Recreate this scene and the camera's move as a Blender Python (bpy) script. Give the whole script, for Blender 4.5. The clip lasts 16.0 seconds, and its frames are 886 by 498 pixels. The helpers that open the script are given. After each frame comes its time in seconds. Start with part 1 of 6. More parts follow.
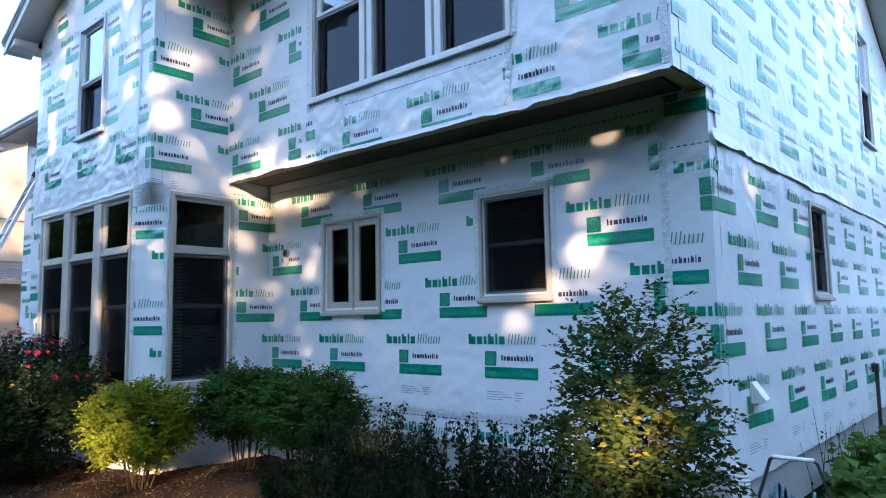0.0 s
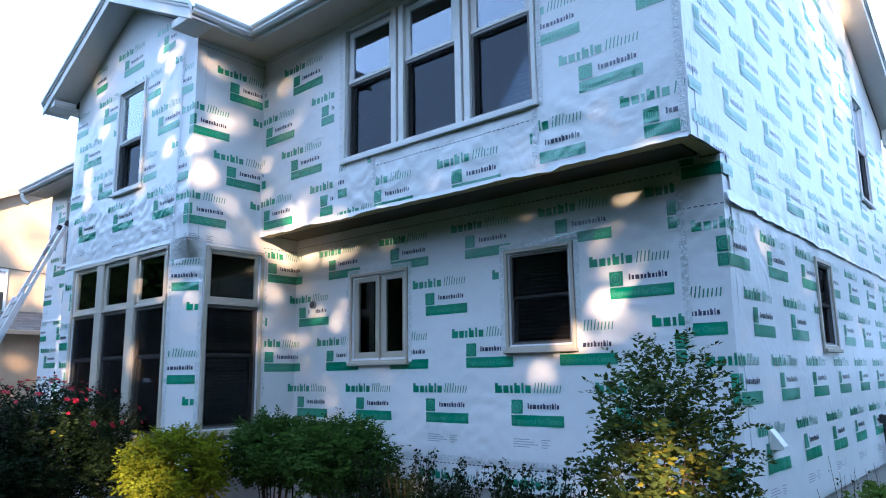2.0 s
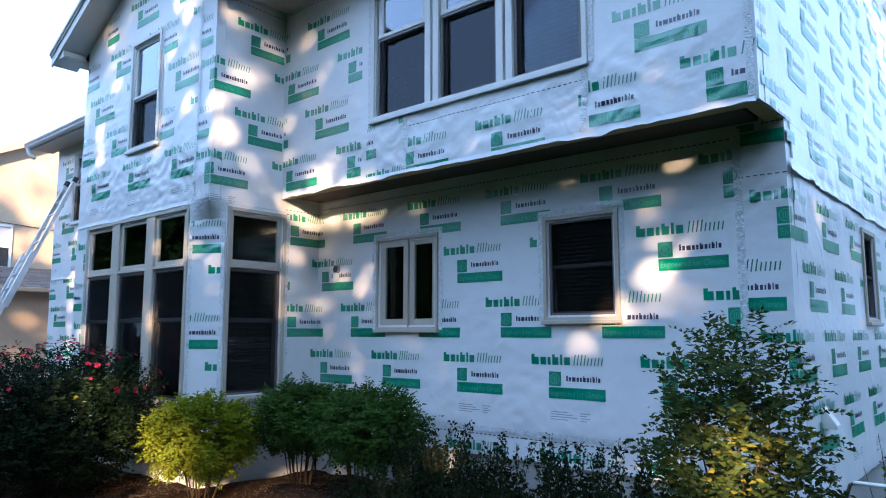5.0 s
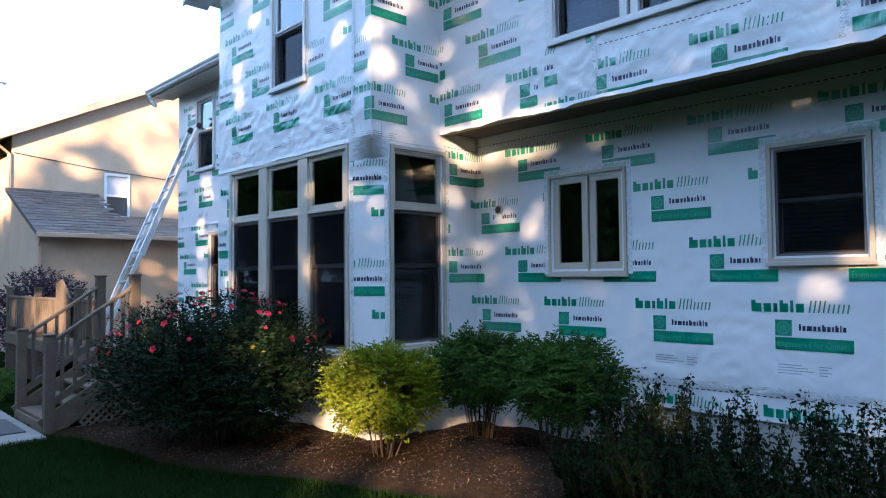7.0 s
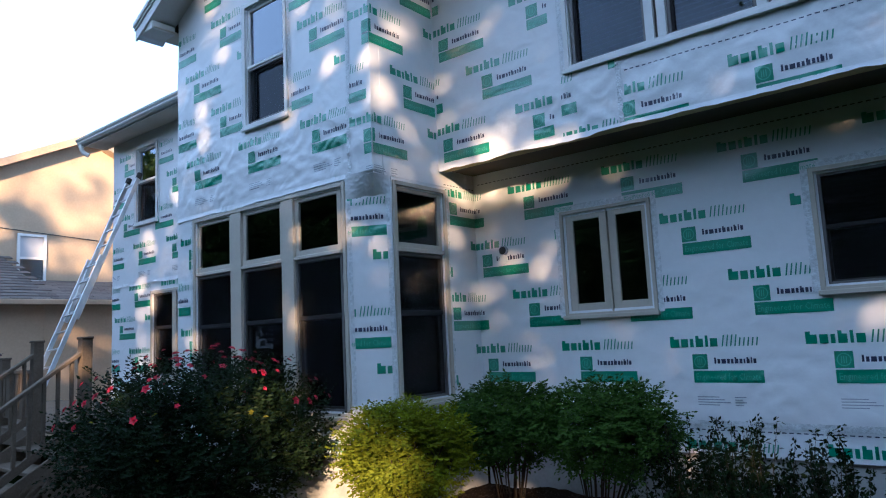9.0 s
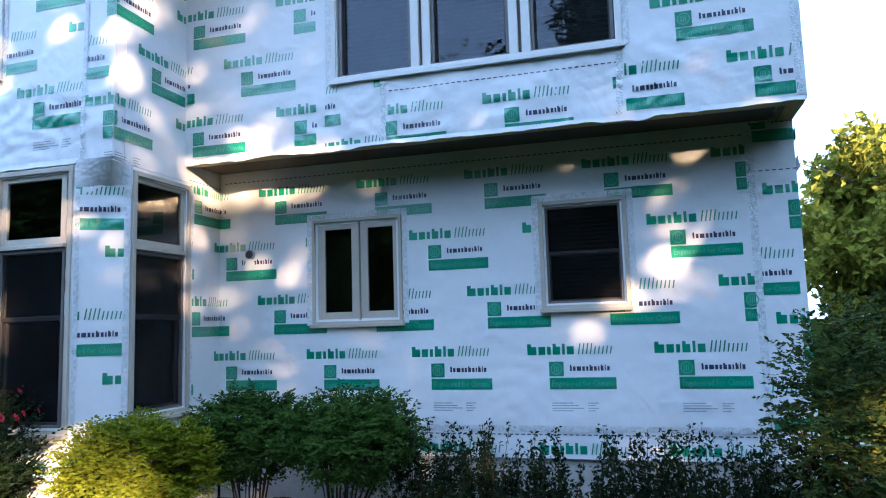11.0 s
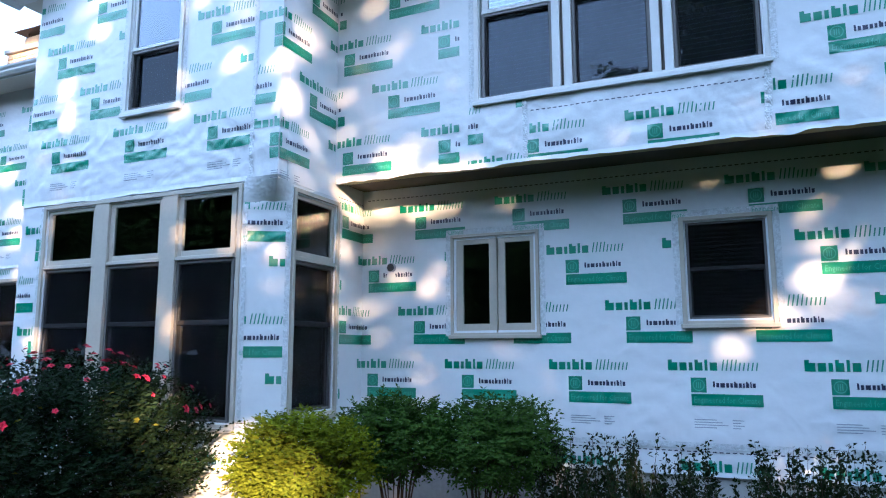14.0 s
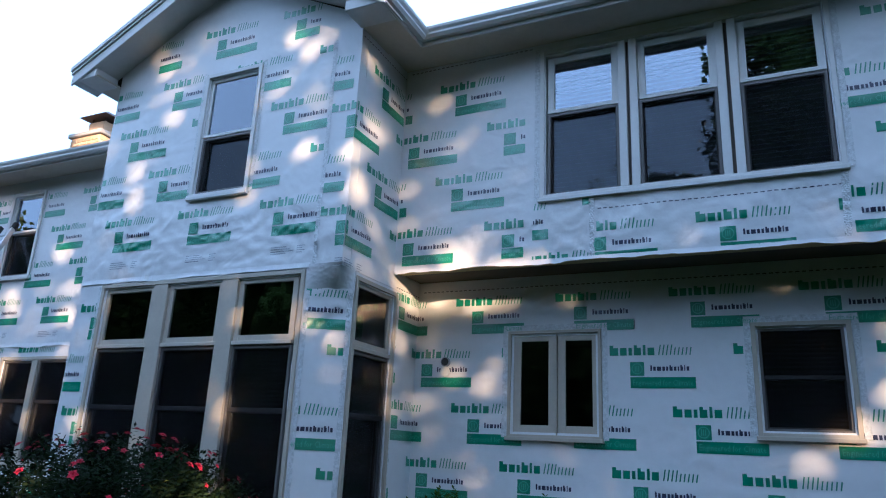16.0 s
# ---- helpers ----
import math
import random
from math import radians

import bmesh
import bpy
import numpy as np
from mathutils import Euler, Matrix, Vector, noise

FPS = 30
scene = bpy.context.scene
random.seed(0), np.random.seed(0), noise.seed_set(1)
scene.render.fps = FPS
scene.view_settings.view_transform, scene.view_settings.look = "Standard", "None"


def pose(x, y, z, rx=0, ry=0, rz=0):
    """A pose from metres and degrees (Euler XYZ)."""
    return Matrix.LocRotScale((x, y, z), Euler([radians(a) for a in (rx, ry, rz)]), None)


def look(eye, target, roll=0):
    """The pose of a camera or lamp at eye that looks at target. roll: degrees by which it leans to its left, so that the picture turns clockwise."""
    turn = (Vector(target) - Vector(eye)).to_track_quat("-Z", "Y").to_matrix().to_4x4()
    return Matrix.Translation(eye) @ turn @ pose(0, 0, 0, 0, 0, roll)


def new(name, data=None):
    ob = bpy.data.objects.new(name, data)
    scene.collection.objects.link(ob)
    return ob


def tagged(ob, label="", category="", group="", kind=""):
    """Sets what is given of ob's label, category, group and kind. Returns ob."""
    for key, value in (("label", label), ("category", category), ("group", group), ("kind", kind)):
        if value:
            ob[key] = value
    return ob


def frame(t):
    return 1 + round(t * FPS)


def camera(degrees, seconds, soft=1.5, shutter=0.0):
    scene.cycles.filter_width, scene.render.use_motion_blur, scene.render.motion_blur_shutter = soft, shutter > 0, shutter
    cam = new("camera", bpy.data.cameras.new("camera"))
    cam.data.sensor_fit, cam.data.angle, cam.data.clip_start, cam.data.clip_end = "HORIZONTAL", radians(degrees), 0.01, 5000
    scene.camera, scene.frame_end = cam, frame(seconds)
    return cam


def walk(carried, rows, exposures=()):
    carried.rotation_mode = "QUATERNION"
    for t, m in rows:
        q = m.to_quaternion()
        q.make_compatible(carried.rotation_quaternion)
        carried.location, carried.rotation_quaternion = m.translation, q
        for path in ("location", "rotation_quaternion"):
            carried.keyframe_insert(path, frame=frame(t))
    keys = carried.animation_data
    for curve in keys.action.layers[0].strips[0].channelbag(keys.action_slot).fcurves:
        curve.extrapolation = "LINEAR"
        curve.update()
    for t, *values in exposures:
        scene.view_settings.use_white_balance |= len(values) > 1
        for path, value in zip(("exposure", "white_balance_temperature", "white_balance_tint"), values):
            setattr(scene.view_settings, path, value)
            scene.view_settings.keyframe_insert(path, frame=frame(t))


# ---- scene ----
cam = camera(64.8, 16.0, 1.1)
PATH = [
    (0, (0.179, 0.448, 1.8), (-1.129, 1.947, 2.006), -1.0),
    (0.5, (0.151, 0.175, 1.734), (-1.162, 1.654, 2.033), -1.0),
    (1, (0.116, -0.015, 1.727), (-1.167, 1.487, 2.038), -1.8),
    (1.5, (0.159, -0.08, 1.751), (-1.115, 1.421, 2.099), -2.5),
    (2, (0.192, -0.064, 1.76), (-1.094, 1.425, 2.115), -0.8),
    (2.5, (0.23, -0.044, 1.725), (-1.025, 1.459, 2.132), 0.1),
    (3, (0.265, -0.015, 1.744), (-0.92, 1.525, 2.216), -1.0),
    (3.5, (0.261, 0.026, 1.789), (-0.962, 1.532, 2.274), -0.1),
    (3.7, (0.242, 0.011, 1.801), (-1.044, 1.468, 2.271), 1.1),
    (5.8, (-0.756, -0.194, 1.908), (-2.051, 1.325, 2.044), -0.2),
    (6, (-0.871, -0.223, 1.869), (-2.222, 1.244, 2.016), 0.4),
    (6.5, (-1.253, -0.354, 1.841), (-2.648, 1.072, 1.979), 0.3),
    (7, (-1.639, -0.434, 1.893), (-3.09, 0.94, 1.976), -0.5),
    (7.5, (-1.972, -0.405, 1.886), (-3.395, 0.985, 2.099), -1.2),
    (8, (-2.27, -0.449, 1.835), (-3.738, 0.896, 2.03), 0.1),
    (8.5, (-2.613, -0.566, 1.902), (-3.923, 0.934, 2.081), -2.6),
    (9, (-2.88, -0.637, 1.778), (-4.138, 0.898, 2.027), -2.8),
    (9.5, (-2.936, -0.559, 1.783), (-3.916, 1.168, 2.028), -1.0),
    (10, (-3.037, -0.607, 1.833), (-3.722, 1.262, 2.03), -2.4),
    (10.2, (-3.218, -0.725, 1.899), (-3.767, 1.188, 2.09), -2.0),
    (12.3, (-3.218, -0.963, 1.758), (-3.796, 0.936, 2.002), -0.6),
    (12.5, (-3.25, -1.007, 1.74), (-3.905, 0.87, 1.966), -0.4),
    (13, (-3.322, -1.065, 1.722), (-4.073, 0.769, 1.994), 1.2),
    (13.5, (-3.458, -1.154, 1.72), (-4.212, 0.678, 1.99), -0.4),
    (14, (-3.574, -1.235, 1.746), (-4.37, 0.576, 2.038), -0.1),
    (14.5, (-3.691, -1.312, 1.79), (-4.579, 0.443, 2.152), -0.5),
    (15, (-3.716, -1.36, 1.756), (-4.81, 0.255, 2.197), 1.4),
    (15.5, (-3.807, -1.312, 1.726), (-4.904, 0.28, 2.238), 1.8),
    (16, (-4.0, -1.302, 1.74), (-4.834, 0.428, 2.297), 2.7),
]
walk(cam, [(t, look(eye, target, roll)) for t, eye, target, roll in PATH], [(0, 2.83, 4720, 12), (1.5, 2.89, 4720, 12), (2.5, 2.66, 4720, 12), (3.0, 2.61, 4720, 12), (3.5, 2.34, 4720, 12), (6, 2.93, 4720, 12), (6.5, 2.91, 4720, 12), (7, 2.65, 4720, 12), (8, 2.36, 4720, 12), (8.5, 2.19, 4720, 12), (9, 2.19, 4720, 12), (9.5, 2.57, 4720, 12), (10, 2.91, 4720, 12), (12.5, 3.06, 4720, 12), (13.5, 3.13, 4720, 12), (14.5, 3.01, 4720, 12), (15, 2.79, 4720, 12), (15.5, 2.52, 4720, 12), (16, 2.17, 4720, 12)])

# ---- light ----
SUN_TO = Vector((0.62, -0.76, 0.225)).normalized()
world = bpy.data.worlds.new("sky")
scene.world = world
world.use_nodes = True
wn = world.node_tree
sky = wn.nodes.new("ShaderNodeTexSky")
sky.sky_type, sky.sun_disc = "NISHITA", False
sky.sun_elevation = math.asin(SUN_TO.z)
sky.sun_rotation = math.atan2(SUN_TO.x, SUN_TO.y)
sky.air_density, sky.dust_density, sky.ozone_density = 1.0, 3.5, 1.0
# an even veil of haze over the clear sky
veil = wn.nodes.new("ShaderNodeVectorMath")
veil.operation = "MULTIPLY_ADD"
veil.inputs[1].default_value = (0.22, 0.22, 0.22)
veil.inputs[2].default_value = (3.5, 4.1, 4.6)
wn.links.new(sky.outputs[0], veil.inputs[0])
wn.links.new(veil.outputs[0], wn.nodes["Background"].inputs[0])
wn.nodes["Background"].inputs[1].default_value = 0.08
sun = new("sun", bpy.data.lights.new("sun", "SUN"))
sun.data.energy, sun.data.angle, sun.data.color = 5.0, radians(0.8), (1.0, 0.57, 0.24)
sun.matrix_world = look(SUN_TO * 30, (0, 0, 0))


# ---- materials ----
def material(name, color, rough=0.6, metal=0.0, vary=0.12, scale=6.0, bump=0.0, bump_scale=40.0, island=False, per_object=False, spec=0.5, coords="Object", stain=0.0, stain_color=(0.1, 0.08, 0.06), sheen=0.0):
    m = bpy.data.materials.new(name)
    m.use_nodes = True
    nt = m.node_tree
    bs = nt.nodes["Principled BSDF"]
    bs.inputs["Roughness"].default_value = rough
    bs.inputs["Metallic"].default_value = metal
    bs.inputs["Specular IOR Level"].default_value = spec
    tc = nt.nodes.new("ShaderNodeTexCoord")
    geo = nt.nodes.new("ShaderNodeNewGeometry")
    src = geo.outputs["Position"] if coords == "World" else tc.outputs[coords]
    n1 = nt.nodes.new("ShaderNodeTexNoise")
    n1.inputs["Scale"].default_value, n1.inputs["Detail"].default_value = scale, 5
    nt.links.new(src, n1.inputs["Vector"])
    n2 = nt.nodes.new("ShaderNodeTexNoise")
    n2.inputs["Scale"].default_value, n2.inputs["Detail"].default_value = scale * 9, 4
    nt.links.new(src, n2.inputs["Vector"])
    add = nt.nodes.new("ShaderNodeMath")
    add.operation = "ADD"
    nt.links.new(n1.outputs["Fac"], add.inputs[0])
    nt.links.new(n2.outputs["Fac"], add.inputs[1])
    last = add.outputs[0]
    if island or per_object:
        r = nt.nodes.new("ShaderNodeObjectInfo") if per_object else geo
        a2 = nt.nodes.new("ShaderNodeMath")
        a2.operation = "MULTIPLY_ADD"
        a2.inputs[1].default_value = 1.3
        nt.links.new(r.outputs["Random"] if per_object else geo.outputs["Random Per Island"], a2.inputs[0])
        nt.links.new(last, a2.inputs[2])
        last = a2.outputs[0]
    mr = nt.nodes.new("ShaderNodeMapRange")
    mr.inputs[1].default_value, mr.inputs[2].default_value = (0.55, 1.45) if not (island or per_object) else (0.6, 2.3)
    mr.inputs[3].default_value, mr.inputs[4].default_value = 1 - vary, 1 + vary
    nt.links.new(last, mr.inputs[0])
    mix = nt.nodes.new("ShaderNodeVectorMath")
    mix.operation = "SCALE"
    mix.inputs[0].default_value = color
    nt.links.new(mr.outputs[0], mix.inputs["Scale"])
    col = mix.outputs[0]
    if stain:
        n3 = nt.nodes.new("ShaderNodeTexNoise")
        n3.inputs["Scale"].default_value, n3.inputs["Detail"].default_value = scale * 0.6, 7
        nt.links.new(src, n3.inputs["Vector"])
        ms = nt.nodes.new("ShaderNodeMapRange")
        ms.inputs[1].default_value, ms.inputs[2].default_value, ms.inputs[4].default_value = 0.5, 0.72, stain
        nt.links.new(n3.outputs["Fac"], ms.inputs[0])
        mc = nt.nodes.new("ShaderNodeMix")
        mc.data_type = "RGBA"
        nt.links.new(ms.outputs[0], mc.inputs[0])
        nt.links.new(col, mc.inputs[6])
        mc.inputs[7].default_value = (*stain_color, 1)
        col = mc.outputs[2]
    nt.links.new(col, bs.inputs["Base Color"])
    if bump:
        nb = nt.nodes.new("ShaderNodeTexNoise")
        nb.inputs["Scale"].default_value, nb.inputs["Detail"].default_value = bump_scale, 6
        nt.links.new(src, nb.inputs["Vector"])
        b = nt.nodes.new("ShaderNodeBump")
        b.inputs["Strength"].default_value, b.inputs["Distance"].default_value = min(1.0, bump), 0.01
        nt.links.new(nb.outputs["Fac"], b.inputs["Height"])
        nt.links.new(b.outputs[0], bs.inputs["Normal"])
    return m


def leaf_material(name, color, back=0.35, vary=0.45, rough=0.5, spec=0.07):
    """Leaves: gloss over a diffuse and a translucent part."""
    m = material(name, color, rough, vary=vary, scale=1.5, island=True, spec=spec)
    nt = m.node_tree
    bs = nt.nodes["Principled BSDF"]
    tr = nt.nodes.new("ShaderNodeBsdfTranslucent")
    col = bs.inputs["Base Color"].links[0].from_socket
    nt.links.new(col, tr.inputs[0])
    mix = nt.nodes.new("ShaderNodeMixShader")
    mix.inputs[0].default_value = back
    nt.links.new(bs.outputs[0], mix.inputs[1])
    nt.links.new(tr.outputs[0], mix.inputs[2])
    nt.links.new(mix.outputs[0], nt.nodes["Material Output"].inputs[0])
    return m


def glass_material(name, tint, gain, base, rough=0.0, shine=(1, 1, 1)):
    m = bpy.data.materials.new(name)
    m.use_nodes = True
    nt = m.node_tree
    nt.nodes.remove(nt.nodes["Principled BSDF"])
    tr, gl = nt.nodes.new("ShaderNodeBsdfTransparent"), nt.nodes.new("ShaderNodeBsdfGlossy")
    tr.inputs[0].default_value = (*tint, 1)
    gl.inputs["Roughness"].default_value = rough
    gl.inputs[0].default_value = (*shine, 1)
    fr = nt.nodes.new("ShaderNodeFresnel")
    fr.inputs[0].default_value = 1.5
    ma = nt.nodes.new("ShaderNodeMath")
    ma.operation, ma.use_clamp = "MULTIPLY_ADD", True
    ma.inputs[1].default_value, ma.inputs[2].default_value = gain, base
    nt.links.new(fr.outputs[0], ma.inputs[0])
    mix = nt.nodes.new("ShaderNodeMixShader")
    nt.links.new(ma.outputs[0], mix.inputs[0])
    nt.links.new(tr.outputs[0], mix.inputs[1])
    nt.links.new(gl.outputs[0], mix.inputs[2])
    nt.links.new(mix.outputs[0], nt.nodes["Material Output"].inputs[0])
    return m


def screen_material(name, color, cover):
    """Fine insect mesh: partly open."""
    m = material(name, color, 0.9, vary=0.15, scale=3, spec=0.0)
    nt = m.node_tree
    tr = nt.nodes.new("ShaderNodeBsdfTransparent")
    mix = nt.nodes.new("ShaderNodeMixShader")
    mix.inputs[0].default_value = cover
    nt.links.new(tr.outputs[0], mix.inputs[1])
    nt.links.new(nt.nodes["Principled BSDF"].outputs[0], mix.inputs[2])
    nt.links.new(mix.outputs[0], nt.nodes["Material Output"].inputs[0])
    return m


WRAP = material("house_wrap", (0.72, 0.73, 0.75), 0.30, vary=0.035, scale=1.3, bump=0.32, bump_scale=10, coords="World", spec=0.4)
nt = WRAP.node_tree
b0 = [n for n in nt.nodes if n.type == "BUMP"][0]
geo = [n for n in nt.nodes if n.type == "NEW_GEOMETRY"][0]
cr = nt.nodes.new("ShaderNodeTexNoise")
cr.inputs["Scale"].default_value, cr.inputs["Detail"].default_value, cr.inputs["Distortion"].default_value = 2.2, 3, 2.5
cr.noise_type = "RIDGED_MULTIFRACTAL"
b1 = nt.nodes.new("ShaderNodeBump")
b1.inputs["Strength"].default_value, b1.inputs["Distance"].default_value = 0.42, 0.014
nt.links.new(geo.outputs["Position"], cr.inputs["Vector"])
nt.links.new(cr.outputs["Fac"], b1.inputs["Height"])
nt.links.new(b1.outputs[0], b0.inputs["Normal"])
GREEN = material("print_green", (0.007, 0.225, 0.125), 0.28, spec=0.8, vary=0.12, scale=3, coords="World")
GREEN_THIN = material("print_green_thin", (0.014, 0.225, 0.135), 0.28, spec=0.8, vary=0.12, scale=3, coords="World")
for m in (GREEN, GREEN_THIN):
    m.node_tree.nodes["Principled BSDF"].inputs["IOR"].default_value = 1.7
NAVY = material("print_navy", (0.025, 0.03, 0.075), 0.28, spec=0.8, vary=0.12, scale=3, coords="World")
PALE = material("print_pale", (0.15, 0.43, 0.31), 0.5, vary=0.1, scale=3, coords="World")
FAINT = material("print_grey", (0.33, 0.35, 0.40), 0.5, vary=0.2, scale=3, coords="World")
TAPE = material("seam_tape", (0.62, 0.64, 0.66), 0.3, vary=0.4, scale=30, bump=0.9, bump_scale=60, coords="World")
TRIM = material("painted_trim", (0.45, 0.41, 0.34), 0.5, vary=0.07, scale=3, bump=0.08, coords="World", stain=0.12, stain_color=(0.3, 0.27, 0.22))
TRIM_WHITE = material("white_trim", (0.66, 0.66, 0.65), 0.45, vary=0.05, scale=3, coords="World", stain=0.1, stain_color=(0.35, 0.33, 0.3))
SASH = material("taupe_sash", (0.13, 0.12, 0.115), 0.45, vary=0.1, scale=4, coords="World")
FASCIA = material("white_fascia", (0.60, 0.60, 0.59), 0.4, vary=0.06, scale=2, coords="World", stain=0.15, stain_color=(0.4, 0.38, 0.33))
SOFFIT = material("cream_soffit", (0.54, 0.50, 0.42), 0.6, vary=0.08, scale=2, coords="World", stain=0.15, stain_color=(0.3, 0.26, 0.2))
BARE = material("bare_soffit_board", (0.52, 0.42, 0.20), 0.75, vary=0.2, scale=3, coords="World", stain=0.3, stain_color=(0.14, 0.12, 0.08))
SHINGLE = material("grey_brown_shingle", (0.085, 0.073, 0.067), 0.9, vary=0.45, scale=4, bump=0.5, bump_scale=80, per_object=True)
SHINGLE_PLAIN = material("shingle_field", (0.08, 0.07, 0.064), 0.9, vary=0.35, scale=4, bump=0.5, bump_scale=80, coords="World")
CONCRETE = material("concrete", (0.36, 0.35, 0.33), 0.85, vary=0.15, scale=3, bump=0.3, bump_scale=60, coords="World", stain=0.35, stain_color=(0.2, 0.19, 0.17))
# darker copy of the concrete, with the walk's shade in its colour
WALK = material("shaded_walk_concrete", (0.20, 0.19, 0.175), 0.9, spec=0.1, vary=0.2, scale=3, bump=0.3, bump_scale=60, coords="World", stain=0.35, stain_color=(0.12, 0.11, 0.10))
ROOM = material("room_paint", (0.10, 0.085, 0.07), 0.8, vary=0.15, scale=2, coords="World")
BLIND = material("dark_blind", (0.07, 0.05, 0.04), 0.6, vary=0.1)
BLIND_PALE = material("pale_blind", (0.42, 0.43, 0.46), 0.6, vary=0.08)
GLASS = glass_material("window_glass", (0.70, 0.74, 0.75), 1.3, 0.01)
# upper panes: reflection boosted and tinted blue in the glass itself
GLASS_UP = glass_material("upper_window_glass", (0.78, 0.82, 0.85), 2.3, 0.06, shine=(0.82, 0.88, 1.0))
SCREEN = screen_material("insect_screen", (0.012, 0.012, 0.014), 0.58)
SCREEN_UP = screen_material("upper_insect_screen", (0.016, 0.018, 0.022), 0.6)
STUCCO = material("tan_stucco", (0.43, 0.33, 0.225), 0.9, vary=0.12, scale=2, bump=0.3, bump_scale=50, coords="World", stain=0.15, stain_color=(0.32, 0.24, 0.16))
DECKWOOD = material("weathered_grey_wood", (0.115, 0.09, 0.066), 0.8, spec=0.12, vary=0.3, scale=5, bump=0.3, bump_scale=40, coords="World", stain=0.25, stain_color=(0.09, 0.075, 0.06))
ALU = material("aluminium", (0.62, 0.62, 0.63), 0.35, metal=0.85, vary=0.15, scale=8)
RUBBER = material("black_rubber", (0.02, 0.02, 0.02), 0.7)
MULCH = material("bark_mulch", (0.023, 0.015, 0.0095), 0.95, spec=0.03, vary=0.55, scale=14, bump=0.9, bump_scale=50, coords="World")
CHIP = material("bark_chip", (0.07, 0.05, 0.035), 0.9, spec=0.05, vary=0.5, scale=5, island=True)
# lawn and blades near black: their shade is put into the colour
SOIL_GRASS = material("shaded_lawn_ground", (0.006, 0.011, 0.003), 0.95, spec=0.0, vary=0.4, scale=3, bump=0.6, bump_scale=50, coords="World")
GRASS = leaf_material("shaded_grass_blade", (0.013, 0.027, 0.005), 0.3, 0.5, spec=0.0)
BARK = material("bark", (0.10, 0.08, 0.06), 0.9, vary=0.35, scale=6, bump=0.8, bump_scale=25)
STEM = material("shrub_stem", (0.055, 0.04, 0.026), 0.8, spec=0.1, vary=0.3, scale=8)
LEAF_TREE = leaf_material("tree_leaf", (0.06, 0.09, 0.022), 0.25, 0.45)
# front shrub: a green leaf with the warm sun's yellow mixed in
LEAF_LIT = leaf_material("sun_tinted_leaf", (0.135, 0.158, 0.003), 0.4, 0.5)
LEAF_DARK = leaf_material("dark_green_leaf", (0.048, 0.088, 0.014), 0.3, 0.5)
# rose leaves near black: deep shade is part of this colour
LEAF_ROSE = leaf_material("shaded_rose_leaf", (0.009, 0.017, 0.006), 0.25, 0.55)
LEAF_CORNER = leaf_material("corner_shrub_leaf", (0.042, 0.060, 0.013), 0.3, 0.55)
# a few rust leaves, and sunlit yellow painted as leaf colour
LEAF_RUST_SUNLIT = leaf_material("rust_and_sunlit_leaf", (0.14, 0.13, 0.010), 0.35, 0.5)
LEAF_BROAD = leaf_material("broad_green_leaf", (0.10, 0.16, 0.03), 0.35, 0.4)
# trees behind the house: the sun's yellow is put into the leaf
LEAF_FAR = leaf_material("sunlit_tree_leaf", (0.16, 0.17, 0.02), 0.35, 0.5)
LEAF_PURPLE = leaf_material("purple_leaf", (0.05, 0.03, 0.045), 0.25, 0.5)
# shade and lens falloff are put into this leaf colour
LEAF_SPARSE = leaf_material("darkened_green_leaf", (0.010, 0.018, 0.005), 0.3, 0.5)
PETAL = material("red_petal", (0.5, 0.012, 0.045), 0.5, vary=0.3, scale=20, per_object=True)
BRICK_TAN = material("tan_brick", (0.52, 0.36, 0.22), 0.85, vary=0.3, scale=6, per_object=True)
COPPER = material("rusty_metal_cap", (0.10, 0.07, 0.055), 0.6, metal=0.4, vary=0.3)
HOSE = material("teal_hose", (0.01, 0.07, 0.10), 0.4, vary=0.15)
PVC = material("white_plastic", (0.72, 0.72, 0.70), 0.4, vary=0.06)
BLACK = material("dark_metal", (0.03, 0.03, 0.032), 0.5, vary=0.2)


# ---- building helpers ----
def mesh_object(name, verts, faces, mat, parent=None, label="", smooth=False):
    me = bpy.data.meshes.new(name)
    me.from_pydata([tuple(v) for v in verts], [], faces)
    me.materials.append(mat)
    if smooth:
        me.polygons.foreach_set("use_smooth", [True] * len(me.polygons))
    me.update()
    ob = new(name, me)
    if parent:
        ob.parent = parent
    if label:
        ob["label"] = label
    return ob


def part(name, bm, mat, parent=None, label="", smooth=False):
    me = bpy.data.meshes.new(name)
    bmesh.ops.recalc_face_normals(bm, faces=bm.faces[:])
    bm.to_mesh(me)
    bm.free()
    me.materials.append(mat)
    if smooth:
        me.polygons.foreach_set("use_smooth", [True] * len(me.polygons))
    ob = new(name, me)
    if parent:
        ob.parent = parent
    if label:
        ob["label"] = label
    return ob


def empty(name, label, category, group="", kind=""):
    return tagged(new(name), label, category, group, kind)


def box(bm, a, b, bevel=0.0):
    """A box between two corners, with its edges taken off."""
    xs, ys, zs = zip(a, b)
    v = [bm.verts.new((xs[i], ys[j], zs[k])) for i in (0, 1) for j in (0, 1) for k in (0, 1)]
    fs = [bm.faces.new([v[n] for n in f]) for f in ((0, 1, 3, 2), (4, 6, 7, 5), (0, 4, 5, 1), (2, 3, 7, 6), (0, 2, 6, 4), (1, 5, 7, 3))]
    if bevel:
        es = list({e for f in fs for e in f.edges})
        bmesh.ops.bevel(bm, geom=es, offset=bevel, segments=1, affect="EDGES")
    return v


